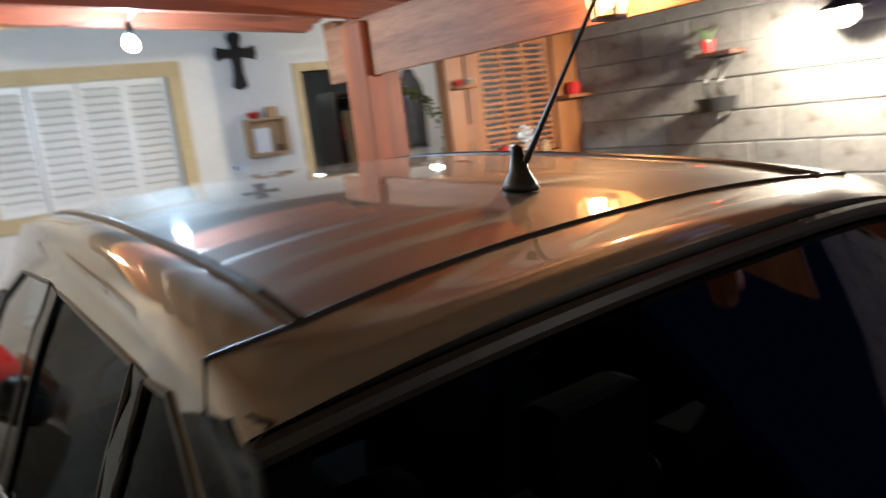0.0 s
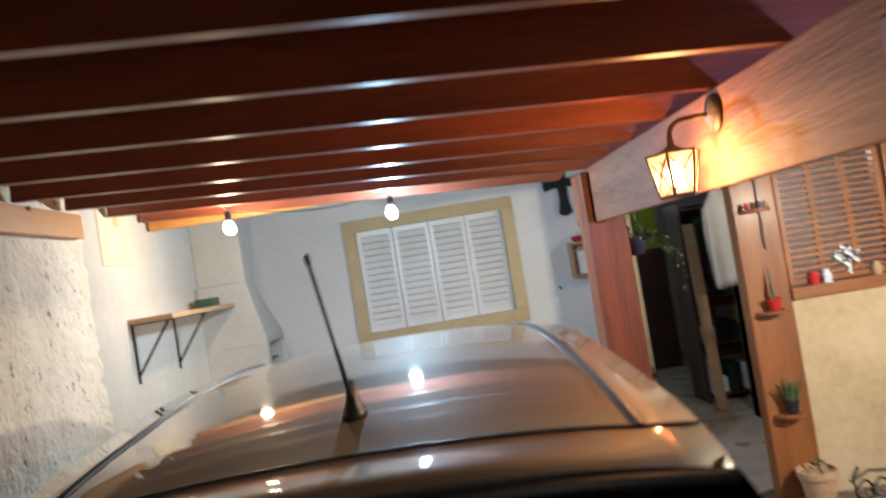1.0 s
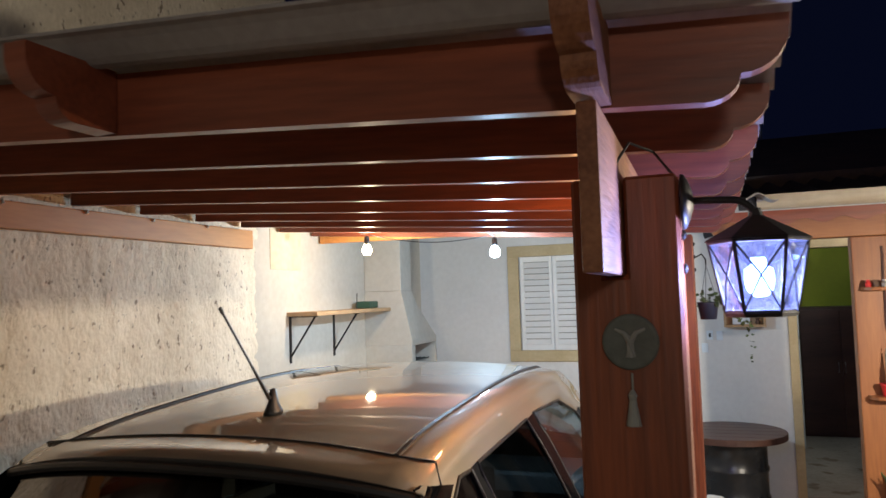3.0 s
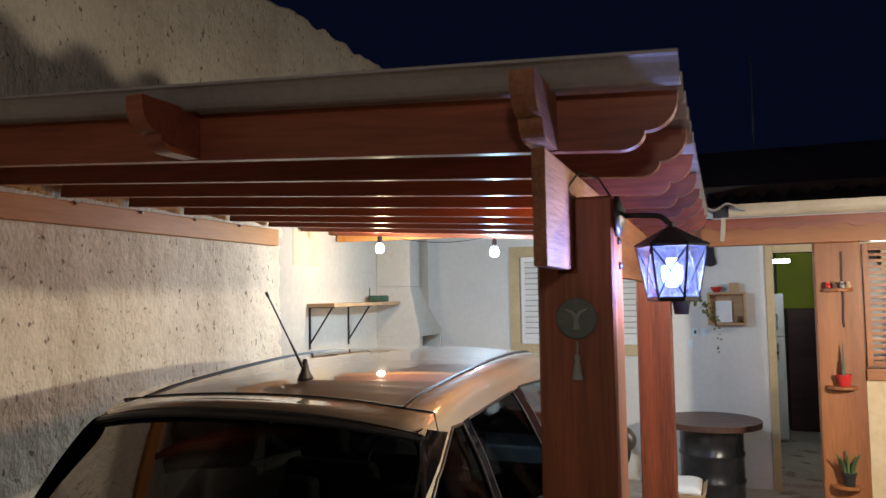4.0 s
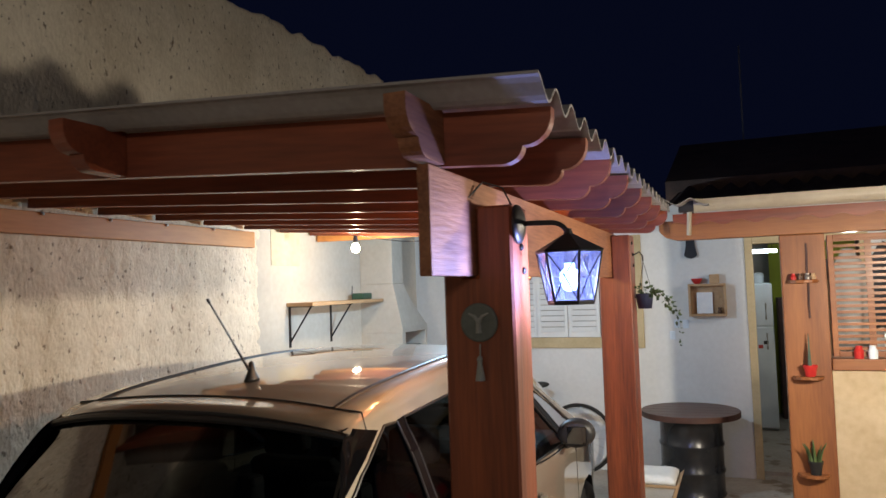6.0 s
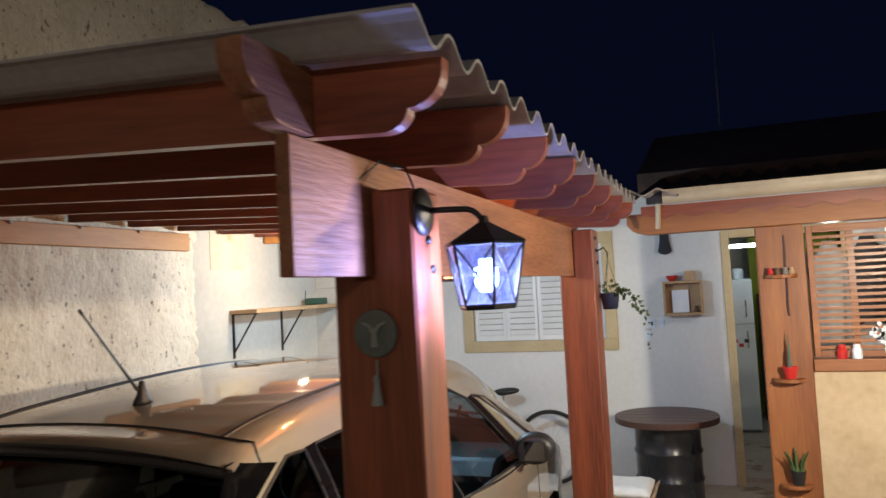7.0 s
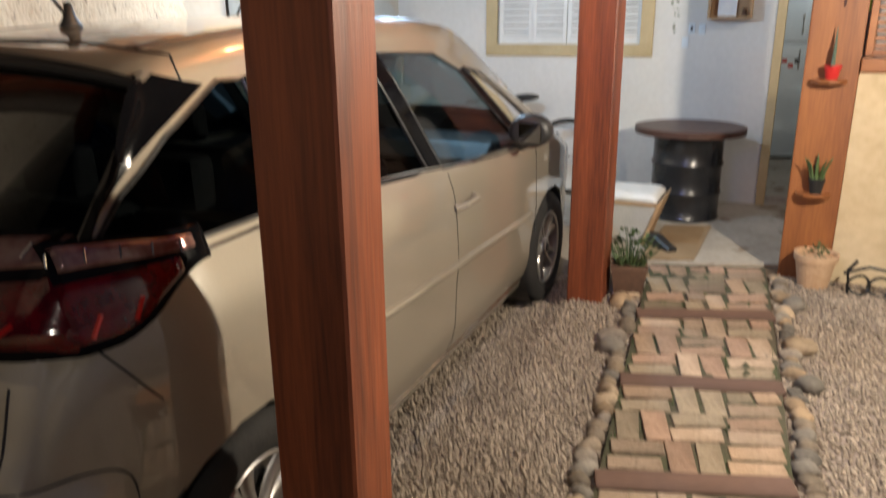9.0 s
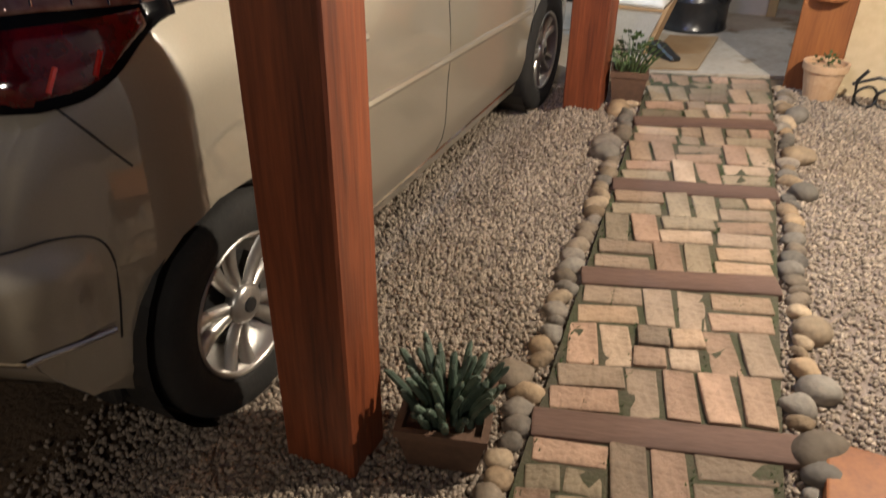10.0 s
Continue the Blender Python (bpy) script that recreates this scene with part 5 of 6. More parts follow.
def barbecue():
    x0 = XW + 0.012
    b = thing("barbecue", "white plastered masonry barbecue with a flared hood", "barbecue", (x0, 4.97, 0.225))
    def at(bm):
        bmesh.ops.translate(bm, verts=bm.verts, vec=(-x0, -4.97, -0.225))
        return bm
    ya, yb, yc = 4.97, 5.53, 5.195
    part("chimney", at(box((x0, ya, 2.106), (-0.026, yc, 2.60), 0.006)), aged_paint, b)
    # hood: narrow at the chimney, spreading along the wall and outwards
    bm = bmesh.new()
    rings = []
    for t in [k / 8 for k in range(9)] + [1.12]:
        q = min(t, 1.0)
        c = q * q * (1.6 - 0.6 * q)
        z = 2.105 - 0.40 * t
        xf, yf = -0.026 + 0.088 * q, yc + (yb - yc) * (0.35 * q + 0.65 * c)
        rings.append([bm.verts.new(p) for p in ((x0, ya, z), (xf, ya, z), (xf, yf, z), (x0, yf, z))])
    for a, c in zip(rings, rings[1:]):
        for k in range(4):
            bm.faces.new((a[k], c[k], c[(k + 1) % 4], a[(k + 1) % 4]))
    bm.faces.new(rings[0])
    bm.faces.new(list(reversed(rings[-1])))
    bmesh.ops.recalc_face_normals(bm, faces=bm.faces)
    part("hood", at(bm), aged_paint, b)
    part("back_wall", at(box((x0, ya + 0.071, 1.20), (x0 + 0.07, yb - 0.041, 1.656), 0.003)), mortar, b, "soot-grey back of the hearth")
    part("cheek", at(box((x0, yb - 0.04, 1.20), (0.062, yb, 1.656), 0.003)), aged_paint, b)
    part("cheek", at(box((x0, ya, 1.20), (0.060, ya + 0.07, 1.656), 0.003)), aged_paint, b)
    part("base", at(box((x0, ya - 0.001, 0.225), (0.12, yb + 0.001, 1.199), 0.006)), aged_paint, b)
    for z in (1.42, 1.52):
        bm = bmesh.new()
        for k in range(8):
            add_tube(bm, [(x0 + 0.08 + 0.040 * k, ya + 0.075, z), (x0 + 0.08 + 0.040 * k, yb - 0.045, z)], 0.005, 6)
        add_tube(bm, [(x0 + 0.08, ya + 0.10, z), (0.05, ya + 0.10, z)], 0.007, 6)
        part("grill_rack", at(bm), black_iron, b, "dark iron grill rack")
    o = ob_from("side_counter", box((x0, 3.95, 0.225), (0.20, 4.965, 1.02), 0.008), aged_paint)
    tagged(o, "white masonry counter beside the barbecue", "counter")
    bm = pebble(random.Random(5), 0.12, 0.8, 3)
    o = ob_from("red_bag", bm, red_pot, smooth=True)
    o.location = (0.08, 4.15, 1.11)
    tagged(o, "crumpled red plastic bag on the counter", "bag")
    o = ob_from("wooden_crate", box((-0.25, 4.1, 1.021), (-0.06, 4.4, 1.2), 0.006), wood_up)
    tagged(o, "small wooden crate on the counter", "crate")


barbecue()


def half_shelf(z, label):
    s = ob_from("small_shelf", prism([(-0.095, 0.0), (-0.085, -0.05), (-0.05, -0.09), (0.0, -0.105), (0.05, -0.09), (0.085, -0.05), (0.095, 0.0)], "z", 0.0, 0.022, 0.003), wood_cross)
    s.location = (3.315, PY - 0.052, z)
    tagged(s, label, "shelf", "shelves on the porch upright")


for z in (2.005, 1.365, 0.725):
    half_shelf(z, "small half-round wooden shelf on the porch upright")


def blade_tuft(bm, c, n, h, spread_r, w, rng, lean=0.35):
    """Tapered fleshy leaves or stems rising from a point."""
    for k in range(n):
        a = rng.uniform(0, 2 * math.pi)
        r = spread_r * math.sqrt(rng.random())
        base = Vector(c) + Vector((math.cos(a) * r, math.sin(a) * r, 0))
        hh = h * rng.uniform(0.6, 1.15)
        out = Vector((math.cos(a), math.sin(a), 0)) * lean * hh * (0.3 + r / max(spread_r, 1e-4))
        pts = [base, base + out * 0.25 + Vector((0, 0, hh * 0.4)), base + out * 0.6 + Vector((0, 0, hh * 0.75)), base + out + Vector((0, 0, hh))]
        add_tube(bm, pts, w * rng.uniform(0.8, 1.2), 6, w * 0.25)


def leaf_spray(bm, c, n, r, size, rng):
    for k in range(n):
        d = Vector((rng.gauss(0, 1), rng.gauss(0, 1), rng.gauss(0.3, 0.8))).normalized()
        p = Vector(c) + d * r * rng.random() ** 0.5
        u = d.cross(Vector((rng.random(), rng.random(), rng.random()))).normalized() * size * 0.4
        tip = p + d * size + Vector((0, 0, -0.2 * size))
        v = [bm.verts.new(q) for q in (p, p.lerp(tip, 0.45) + u, tip, p.lerp(tip, 0.45) - u)]
        bm.faces.new((v[0], v[1], v[2]))
        bm.faces.new((v[0], v[2], v[3]))


def round_pot(name, at, r, h, mat, label, category="pot"):
    p = thing(name, label, category, at)
    part("pot", lathe([(0.0, 0.0), (r * 0.68, 0.0), (r * 0.92, h * 0.80), (r, h * 0.80), (r * 1.02, h), (r * 0.90, h), (r * 0.86, h * 0.86), (0.0, h * 0.86)], 28), mat, p, smooth=False)
    return p


rg = random.Random(3)
p = round_pot("potted_cactus", (3.325, PY - 0.105, 1.388), 0.045, 0.075, red_pot, "red pot with a tall thin cactus on a small shelf", "potted plant")
bm = bmesh.new()
blade_tuft(bm, (0, 0, 0.06), 3, 0.19, 0.018, 0.011, rg, 0.05)
part("stem", bm, cactus_green, p)
p = round_pot("potted_succulent", (3.325, PY - 0.105, 0.748), 0.045, 0.09, black_plastic, "dark pot of upright succulents on a small shelf", "potted plant")
bm = bmesh.new()
blade_tuft(bm, (0, 0, 0.08), 16, 0.13, 0.035, 0.009, rg, 0.35)
part("stem", bm, leaf_green, p)
for dx, mt, lb in ((-0.06, red_pot, "tiny red trinket jar on a small shelf"), (-0.02, brown_pot, "tiny brown trinket jar on a small shelf"), (0.025, alloy, "tiny silver trinket jar on a small shelf"), (0.06, wood_pale, "tiny pale trinket jar on a small shelf")):
    o = ob_from("trinket_jar", lathe([(0.0, 0), (0.015, 0), (0.018, 0.02), (0.011, 0.032), (0.012, 0.042), (0.0, 0.042)], 12), mt)
    o.location = (3.315 + dx, PY - 0.10, 2.028)
    tagged(o, lb, "jar", "trinket jars")
o = ob_from("hanging_rope", tube([(3.345 + 0.002 * math.sin(k * 1.3), PY - 0.060, 2.27 - 0.05 * k) for k in range(11)], 0.007, 6), wood_dark)
tagged(o, "knotted brown rope hanging on the porch upright", "rope")


def flower_ornament():
    f = thing("tree_ornament", "white cut-out tree ornament on the lattice", "ornament", (3.86, PY - 0.036, 1.60))
    bm = bmesh.new()
    for k in range(26):
        a = rg.uniform(0, 2 * math.pi)
        r = 0.075 * math.sqrt(rg.random())
        add_lathe(bm, [(0.0, 0), (0.013, 0), (0.013, 0.006), (0.0, 0.006)], 8, Matrix.Translation((math.cos(a) * r, 0, 0.05 + math.sin(a) * r * 0.8)) @ Matrix.Rotation(math.pi / 2, 4, "X"))
    part("crown", bm, fridge_paint, f)
    part("trunk", box((-0.008, -0.006, -0.07), (0.008, 0.0, 0.02), 0.002), fridge_paint, f)


flower_ornament()
for x, z, mt, lb in ((3.62, 1.51, red_pot, "red toy-like jar on the lattice ledge"), (3.70, 1.51, fridge_paint, "white jar on the lattice ledge"), (4.02, 1.51, wood_pale, "pale jar on the lattice ledge")):
    o = ob_from("ledge_jar", lathe([(0.0, 0), (0.028, 0), (0.03, 0.05), (0.02, 0.07), (0.02, 0.085), (0.0, 0.085)], 14), mt)
    o.location = (x, PY - 0.052, 1.501)
    tagged(o, lb, "jar", "jars on the sill")


def hanging_pot():
    h = thing("hanging_planter", "dark blue hanging pot with a trailing plant on the post", "potted plant", (2.36, 3.70, 1.88))
    part("pot", lathe([(0.0, 0.0), (0.042, 0.0), (0.055, 0.085), (0.057, 0.095), (0.05, 0.095), (0.046, 0.07), (0.0, 0.07)], 20), M("dark blue glaze", (0.02, 0.025, 0.06), (0.015, 0.02, 0.045), 0.3, bump=0.03), h, smooth=True)
    part("hook", tube([(-0.06, 0, 0.34), (-0.02, 0, 0.36), (0.0, 0, 0.33), (0.0, 0, 0.30)], 0.005, 6), black_iron, h)
    for a in (0.3, 2.4, 4.5):
        part("wire", tube([(0.052 * math.cos(a), 0.052 * math.sin(a), 0.09), (0, 0, 0.30)], 0.0015, 5), black_iron, h)
    bm = bmesh.new()
    leaf_spray(bm, (0, 0, 0.11), 40, 0.05, 0.03, rg)
    for k in range(9):
        leaf_spray(bm, (0.05 + 0.018 * k, -0.02 - 0.004 * k, 0.10 - 0.002 * k * k), 9, 0.018, 0.028, rg)
    for k in range(6):
        leaf_spray(bm, (0.20 + 0.004 * k, -0.05, -0.05 - 0.035 * k), 2, 0.008, 0.02, rg)
    part("foliage", bm, leaf_green, h)


hanging_pot()


def drum_table():
    cx, cy, zb = 2.465, 5.64, 0.226
    d = thing("drum_table", "round dark wooden table on a black oil drum", "table", (cx, cy, zb))
    prof = [(0.0, 0.0), (0.262, 0.0), (0.268, 0.012), (0.258, 0.024)]
    for z in (0.21, 0.43):
        prof += [(0.258, z - 0.025), (0.268, z - 0.008), (0.268, z + 0.008), (0.258, z + 0.025)]
    prof += [(0.258, 0.632), (0.268, 0.644), (0.262, 0.655), (0.0, 0.655)]
    part("drum", lathe(prof, 48), drum_paint, d, "black enamelled oil drum", True)
    for k in range(6):
        y0, y1 = -0.41 + 0.82 * k / 6 + 0.0015, -0.41 + 0.82 * (k + 1) / 6 - 0.0015
        pts = []
        for j in range(13):
            y = y0 + (y1 - y0) * j / 12
            pts.append((math.sqrt(max(0.41 ** 2 - y * y, 0.0004)), y))
        part("top_plank", prism(pts + [(-x, y) for x, y in reversed(pts)], "z", 0.656, 0.705, 0.003), wood_dark, d)


drum_table()


def stool():
    s = thing("box_stool", "low pale box stool with slanted sides and a white cushion", "stool", (2.205, 4.88, 0.226))
    part("seat_board", box((-0.20, -0.20, 0.275), (0.20, 0.20, 0.295), 0.004), wood_pale, s)
    part("front_panel", prism([(-0.20, 0.02), (0.10, 0.02), (0.19, 0.274), (-0.20, 0.274)], "y", -0.19, -0.175, 0.002), aged_cloth, s, "grey-white front panel")
    part("back_panel", prism([(-0.20, 0.02), (0.10, 0.02), (0.19, 0.274), (-0.20, 0.274)], "y", 0.175, 0.19, 0.002), aged_cloth, s)
    part("side_panel", prism([(0.20, 0.30), (0.235, 0.33), (0.13, 0.0), (0.10, 0.0)], "y", -0.195, 0.195, 0.003), wood_pale, s, "slanted bare wood side board")
    part("side_panel", box((-0.225, -0.195, 0.0), (-0.205, 0.195, 0.30), 0.003), wood_pale, s)
    bm = bmesh.new()
    bmesh.ops.create_grid(bm, x_segments=16, y_segments=16, size=0.2)
    top = bmesh.ops.extrude_face_region(bm, geom=list(bm.faces))
    for v in bm.verts:
        pass
    ups = [v for v in top["geom"] if isinstance(v, bmesh.types.BMVert)]
    for v in ups:
        e = min(1.0, (0.205 - max(abs(v.co.x), abs(v.co.y))) / 0.05)
        v.co.z = 0.012 + 0.045 * math.sqrt(max(e, 0)) + 0.008 * noise.noise(v.co * 14)
    bmesh.ops.translate(bm, verts=bm.verts, vec=(0, 0, 0.297))
    bmesh.ops.recalc_face_normals(bm, faces=bm.faces)
    o = ob_from("cushion", bm, cloth_white, smooth=True)
    o.matrix_basis = Matrix.Translation((2.20, 4.88, 0.2265))
    tagged(o, "crumpled white cotton cushion on the stool", "cushion")


stool()
o = ob_from("black_shoe", prism([(0.0, 0.0), (0.24, 0.0), (0.25, 0.03), (0.16, 0.06), (0.09, 0.09), (0.0, 0.09)], "y", -0.04, 0.04, 0.012), black_plastic)
o.matrix_basis = Matrix.Translation((2.36, 4.72, 0.229)) @ Matrix.Rotation(-0.7, 4, "Z")
tagged(o, "black shoe on the patio by the stool", "shoe")
bm = prism([(2.36, 4.33), (2.69, 4.46), (2.71, 5.36), (2.39, 5.24)], "z", 0.2285, 0.236)
tagged(ob_from("doormat", bm, rug_mat), "worn straw doormat on the patio slab", "mat")


def bicycle():
    b = thing("bicycle", "old red bicycle leaning against the house wall", "bicycle", (0.95, 6.03, 0.226))
    for x in (-0.52, 0.46):
        w = new("wheel")
        w.parent = b
        w.location = (x, 0, 0.335)
        part("tyre", lathe([(0.318 + 0.018 * math.cos(a), 0.018 * math.sin(a)) for a in (2 * math.pi * k / 8 for k in range(8))], 44, Matrix.Rotation(math.pi / 2, 4, "X"), True), rubber, w, smooth=True)
        part("rim", lathe([(0.296 + 0.006 * math.cos(a), 0.010 * math.sin(a)) for a in (2 * math.pi * k / 6 for k in range(6))], 40, Matrix.Rotation(math.pi / 2, 4, "X"), True), alloy, w, smooth=True)
        bm = bmesh.new()
        for k in range(18):
            a = 2 * math.pi * k / 18
            add_tube(bm, [(0.02 * math.cos(a + 0.6), 0.012 * (-1) ** k, 0.02 * math.sin(a + 0.6)), (0.292 * math.cos(a), 0, 0.292 * math.sin(a))], 0.0012, 4)
        add_tube(bm, [(0, -0.04, 0), (0, 0.04, 0)], 0.018, 10)
        part("spokes", bm, alloy, w)
    red = M("faded red enamel", (0.34, 0.06, 0.05), (0.25, 0.05, 0.045), 0.35, bump=0.03, coat=0.3)
    bm = bmesh.new()
    bb, seat, head, rear, fork = (-0.08, 0, 0.28), (-0.02, 0, 0.62), (-0.42, 0, 0.64), (0.46, 0, 0.335), (-0.52, 0, 0.335)
    for a, c in ((bb, seat), (seat, head), (bb, (-0.43, 0, 0.58)), (seat, rear), (bb, rear), ((-0.41, 0, 0.70), fork)):
        add_tube(bm, [a, c], 0.014, 8)
    part("frame", bm, red, b)
    part("seat_post", tube([seat, (0.03, 0, 0.80)], 0.011, 8), alloy, b)
    bm = bmesh.new()
    bmesh.ops.create_uvsphere(bm, u_segments=16, v_segments=8, radius=1.0)
    for v in bm.verts:
        x, y, z = v.co
        v.co = Vector((0.05 + x * 0.135, y * (0.07 if x > 0 else 0.07 * (1 + x) + 0.018), 0.835 + z * 0.035 + 0.012 * x))
    part("saddle", bm, black_plastic, b, "black padded saddle", True)
    part("handlebar", tube([(-0.40, -0.26, 0.80), (-0.43, -0.12, 0.80), (-0.41, 0, 0.78), (-0.43, 0.12, 0.80), (-0.40, 0.20, 0.80)], 0.011, 8), alloy, b)
    part("crank", lathe([(0.085, -0.004), (0.09, 0.0), (0.085, 0.004), (0.02, 0.004), (0.02, -0.004)], 24, Matrix.Translation((-0.08, -0.05, 0.28)) @ Matrix.Rotation(math.pi / 2, 4, "X"), True), black_iron, b)


bicycle()

# ---- block wall shelf, kitchen and sky line ----
def ring_bracket():
    r = thing("wall_bracket_shelf", "black half-ring bracket shelf on the block wall", "shelf", (XR, 3.14, 2.0))
    part("board", box((-0.15, -0.13, 0.0), (-0.002, 0.13, 0.025), 0.004), wood_dark, r)
    for e in (-0.05, 0.05):
        part("half_ring", tube([(-0.02 - 0.14 * math.sin(math.pi * k / 14), e, -0.02 - 0.32 * k / 14) for k in range(15)], 0.014, 6), black_iron, r)
    part("basket", lathe([(0.0, -0.34), (0.10, -0.33), (0.125, -0.25), (0.12, -0.25), (0.09, -0.31), (0.0, -0.32)], 24, Matrix.Translation((-0.13, 0, 0))), black_iron, r)
    p = round_pot("potted_plant", (XR - 0.075, 3.22, 2.026), 0.045, 0.075, red_pot, "small red pot with a leafy plant on the bracket", "potted plant")
    bm = bmesh.new()
    blade_tuft(bm, (0, 0, 0.06), 12, 0.10, 0.02, 0.006, rg, 0.7)
    part("stem", bm, leaf_green, p)


ring_bracket()
o = ob_from("corner_shelf", box((4.17, PY - 0.20, 1.86), (4.41, PY - 0.056, 1.885), 0.003), wood_up)
tagged(o, "small wooden shelf on the porch corner upright", "shelf")
o = ob_from("dark_red_jar", lathe([(0.0, 0), (0.045, 0), (0.055, 0.05), (0.04, 0.09), (0.0, 0.09)], 16), red_pot)
o.location = (4.29, PY - 0.125, 1.886)
tagged(o, "dark red jar on the corner shelf", "jar")
pts = [(XR - 0.02, 0.6 + 3.7 * k / 24, 2.62 - 0.16 * math.sin(math.pi * k / 24)) for k in range(25)]
tagged(ob_from("cable", tube(pts, 0.010, 6), black_plastic), "black cable sagging along the block wall", "cable")


def fridge():
    x0, x1, y0 = 2.72, 3.26, 8.35
    f = thing("fridge", "white two-door fridge in the kitchen", "fridge", (x0, y0, 0.262))
    part("body", box((0, 0.05, 0.0), (x1 - x0, 0.62, 1.72), 0.015), fridge_paint, f)
    part("door", box((0.0, 0.0, 0.03), (x1 - x0, 0.048, 1.20), 0.012), fridge_paint, f)
    part("freezer_door", box((0.0, 0.0, 1.22), (x1 - x0, 0.048, 1.71), 0.012), fridge_paint, f)
    for z in (0.95, 1.30):
        part("handle", tube([(0.46, -0.005, z), (0.46, -0.035, z + 0.03), (0.46, -0.035, z + 0.15), (0.46, -0.005, z + 0.18)], 0.009, 8), alloy, f)
    for k in range(7):
        o = ob_from("fridge_magnet", box((0, 0, 0), (0.05, 0.004, 0.04), 0.002), red_pot if k % 3 else black_plastic)
        o.location = (x0 + 0.06 + 0.06 * k, y0 - 0.005, 1.25 + 0.03 * math.sin(k * 2.2))
        tagged(o, "small coloured magnet on the fridge door", "magnet", "fridge magnets")
    for k, mt in enumerate((alloy, brown_pot, fridge_paint)):
        o = ob_from("kitchen_pot", lathe([(0.0, 0), (0.06, 0), (0.065, 0.10), (0.05, 0.12), (0.0, 0.13)], 18), mt)
        o.location = (x0 + 0.12 + 0.14 * k, y0 + 0.25, 1.984)
        tagged(o, "small pot standing on the fridge", "pot", "pots on the fridge")


fridge()
o = ob_from("kitchen_lamp", box((3.00, 8.0, 2.33), (3.32, 8.06, 2.37), 0.008), tube_glow)
tagged(o, "lit cool tube lamp over the kitchen", "lamp")
for a, b in ((3.05, 3.27),):
    for x in (a, b):
        tagged(ob_from("lamp_chain", tube([(x, 8.03, 2.37), (x, 8.03, 2.80)], 0.004, 6), black_iron), "thin chain holding the tube lamp", "chain")


def kitchen_unit():
    k = thing("shelf_unit", "dark wooden shelf unit with boxes and clothes", "shelf unit", (3.70, 6.95, 0.262))
    for x in (0.0, 0.9):
        part("side_board", box((x, 0.0, 0.0), (x + 0.03, 0.40, 1.95), 0.003), wood_dark, k)
    for z in (0.05, 0.55, 1.0, 1.45, 1.9):
        part("shelf_board", box((0.031, 0.0, z), (0.899, 0.40, z + 0.025), 0.003), wood_dark, k)
    part("back_board", box((0.031, 0.385, 0.08), (0.899, 0.398, 1.89), 0.0), wood_old, k)
    q = random.Random(8)
    for z in (0.075, 0.575, 1.025, 1.475):
        x = 0.05
        while x < 0.78:
            wd, h = q.uniform(0.07, 0.17), q.uniform(0.12, 0.36)
            o = ob_from("storage_box", box((0, 0, 0), (wd, 0.22, h), 0.008), q.choice((red_pot, fridge_paint, brown_pot, green_plastic, wood_pale, black_plastic, cloth_white)))
            o.location = (3.70 + x, 6.99, 0.263 + z)
            tagged(o, "assorted storage box on the dark shelf unit", "box", "boxes on the shelf unit")
            x += wd + q.uniform(0.01, 0.04)


kitchen_unit()
c = thing("cupboard", "dark wooden cupboard against the kitchen wall", "cupboard", (3.34, 9.15, 0.262))
part("carcass", box((0, 0, 0), (0.86, 0.42, 1.52), 0.006), wood_dark, c)
for k in (0, 1):
    d = part("door", box((0.01 + 0.425 * k, -0.022, 0.04), (0.425 + 0.425 * k, -0.001, 1.49), 0.004), wood_dark, c)
    part("handle", tube([(0.39 + 0.07 * k, -0.022, 0.75), (0.39 + 0.07 * k, -0.045, 0.77), (0.39 + 0.07 * k, -0.045, 0.85), (0.39 + 0.07 * k, -0.022, 0.87)], 0.006, 6), alloy, d)
o = ob_from("leaning_board", box((0, 0, 0), (0.10, 0.03, 1.75), 0.004), wood_pale)
o.matrix_basis = Matrix.Translation((3.66, 6.62, 0.263)) @ Matrix.Rotation(-0.06, 4, "X")
tagged(o, "pale plank leaning inside the doorway", "plank")
o = ob_from("aerial_mast", tube([(3.05, 9.2, 2.9), (3.05, 9.2, 5.1)], 0.012, 6), alloy)
tagged(o, "thin aerial mast above the house roof", "mast")

# ---- garden path ----
def path_left(y):
    return 2.725 - 0.086 * (y - 1.256)


ACROSS = Vector((math.cos(radians(16)), math.sin(radians(16)), 0))
PW = 0.66


def on_path(a, y, lift=0.0):
    """A place on the path: a metres across it from its left edge, starting at y on that edge."""
    p = Vector((path_left(y), y, 0)) + ACROSS * a
    return Vector((p.x, p.y, ground_z(p.x, p.y) + lift))


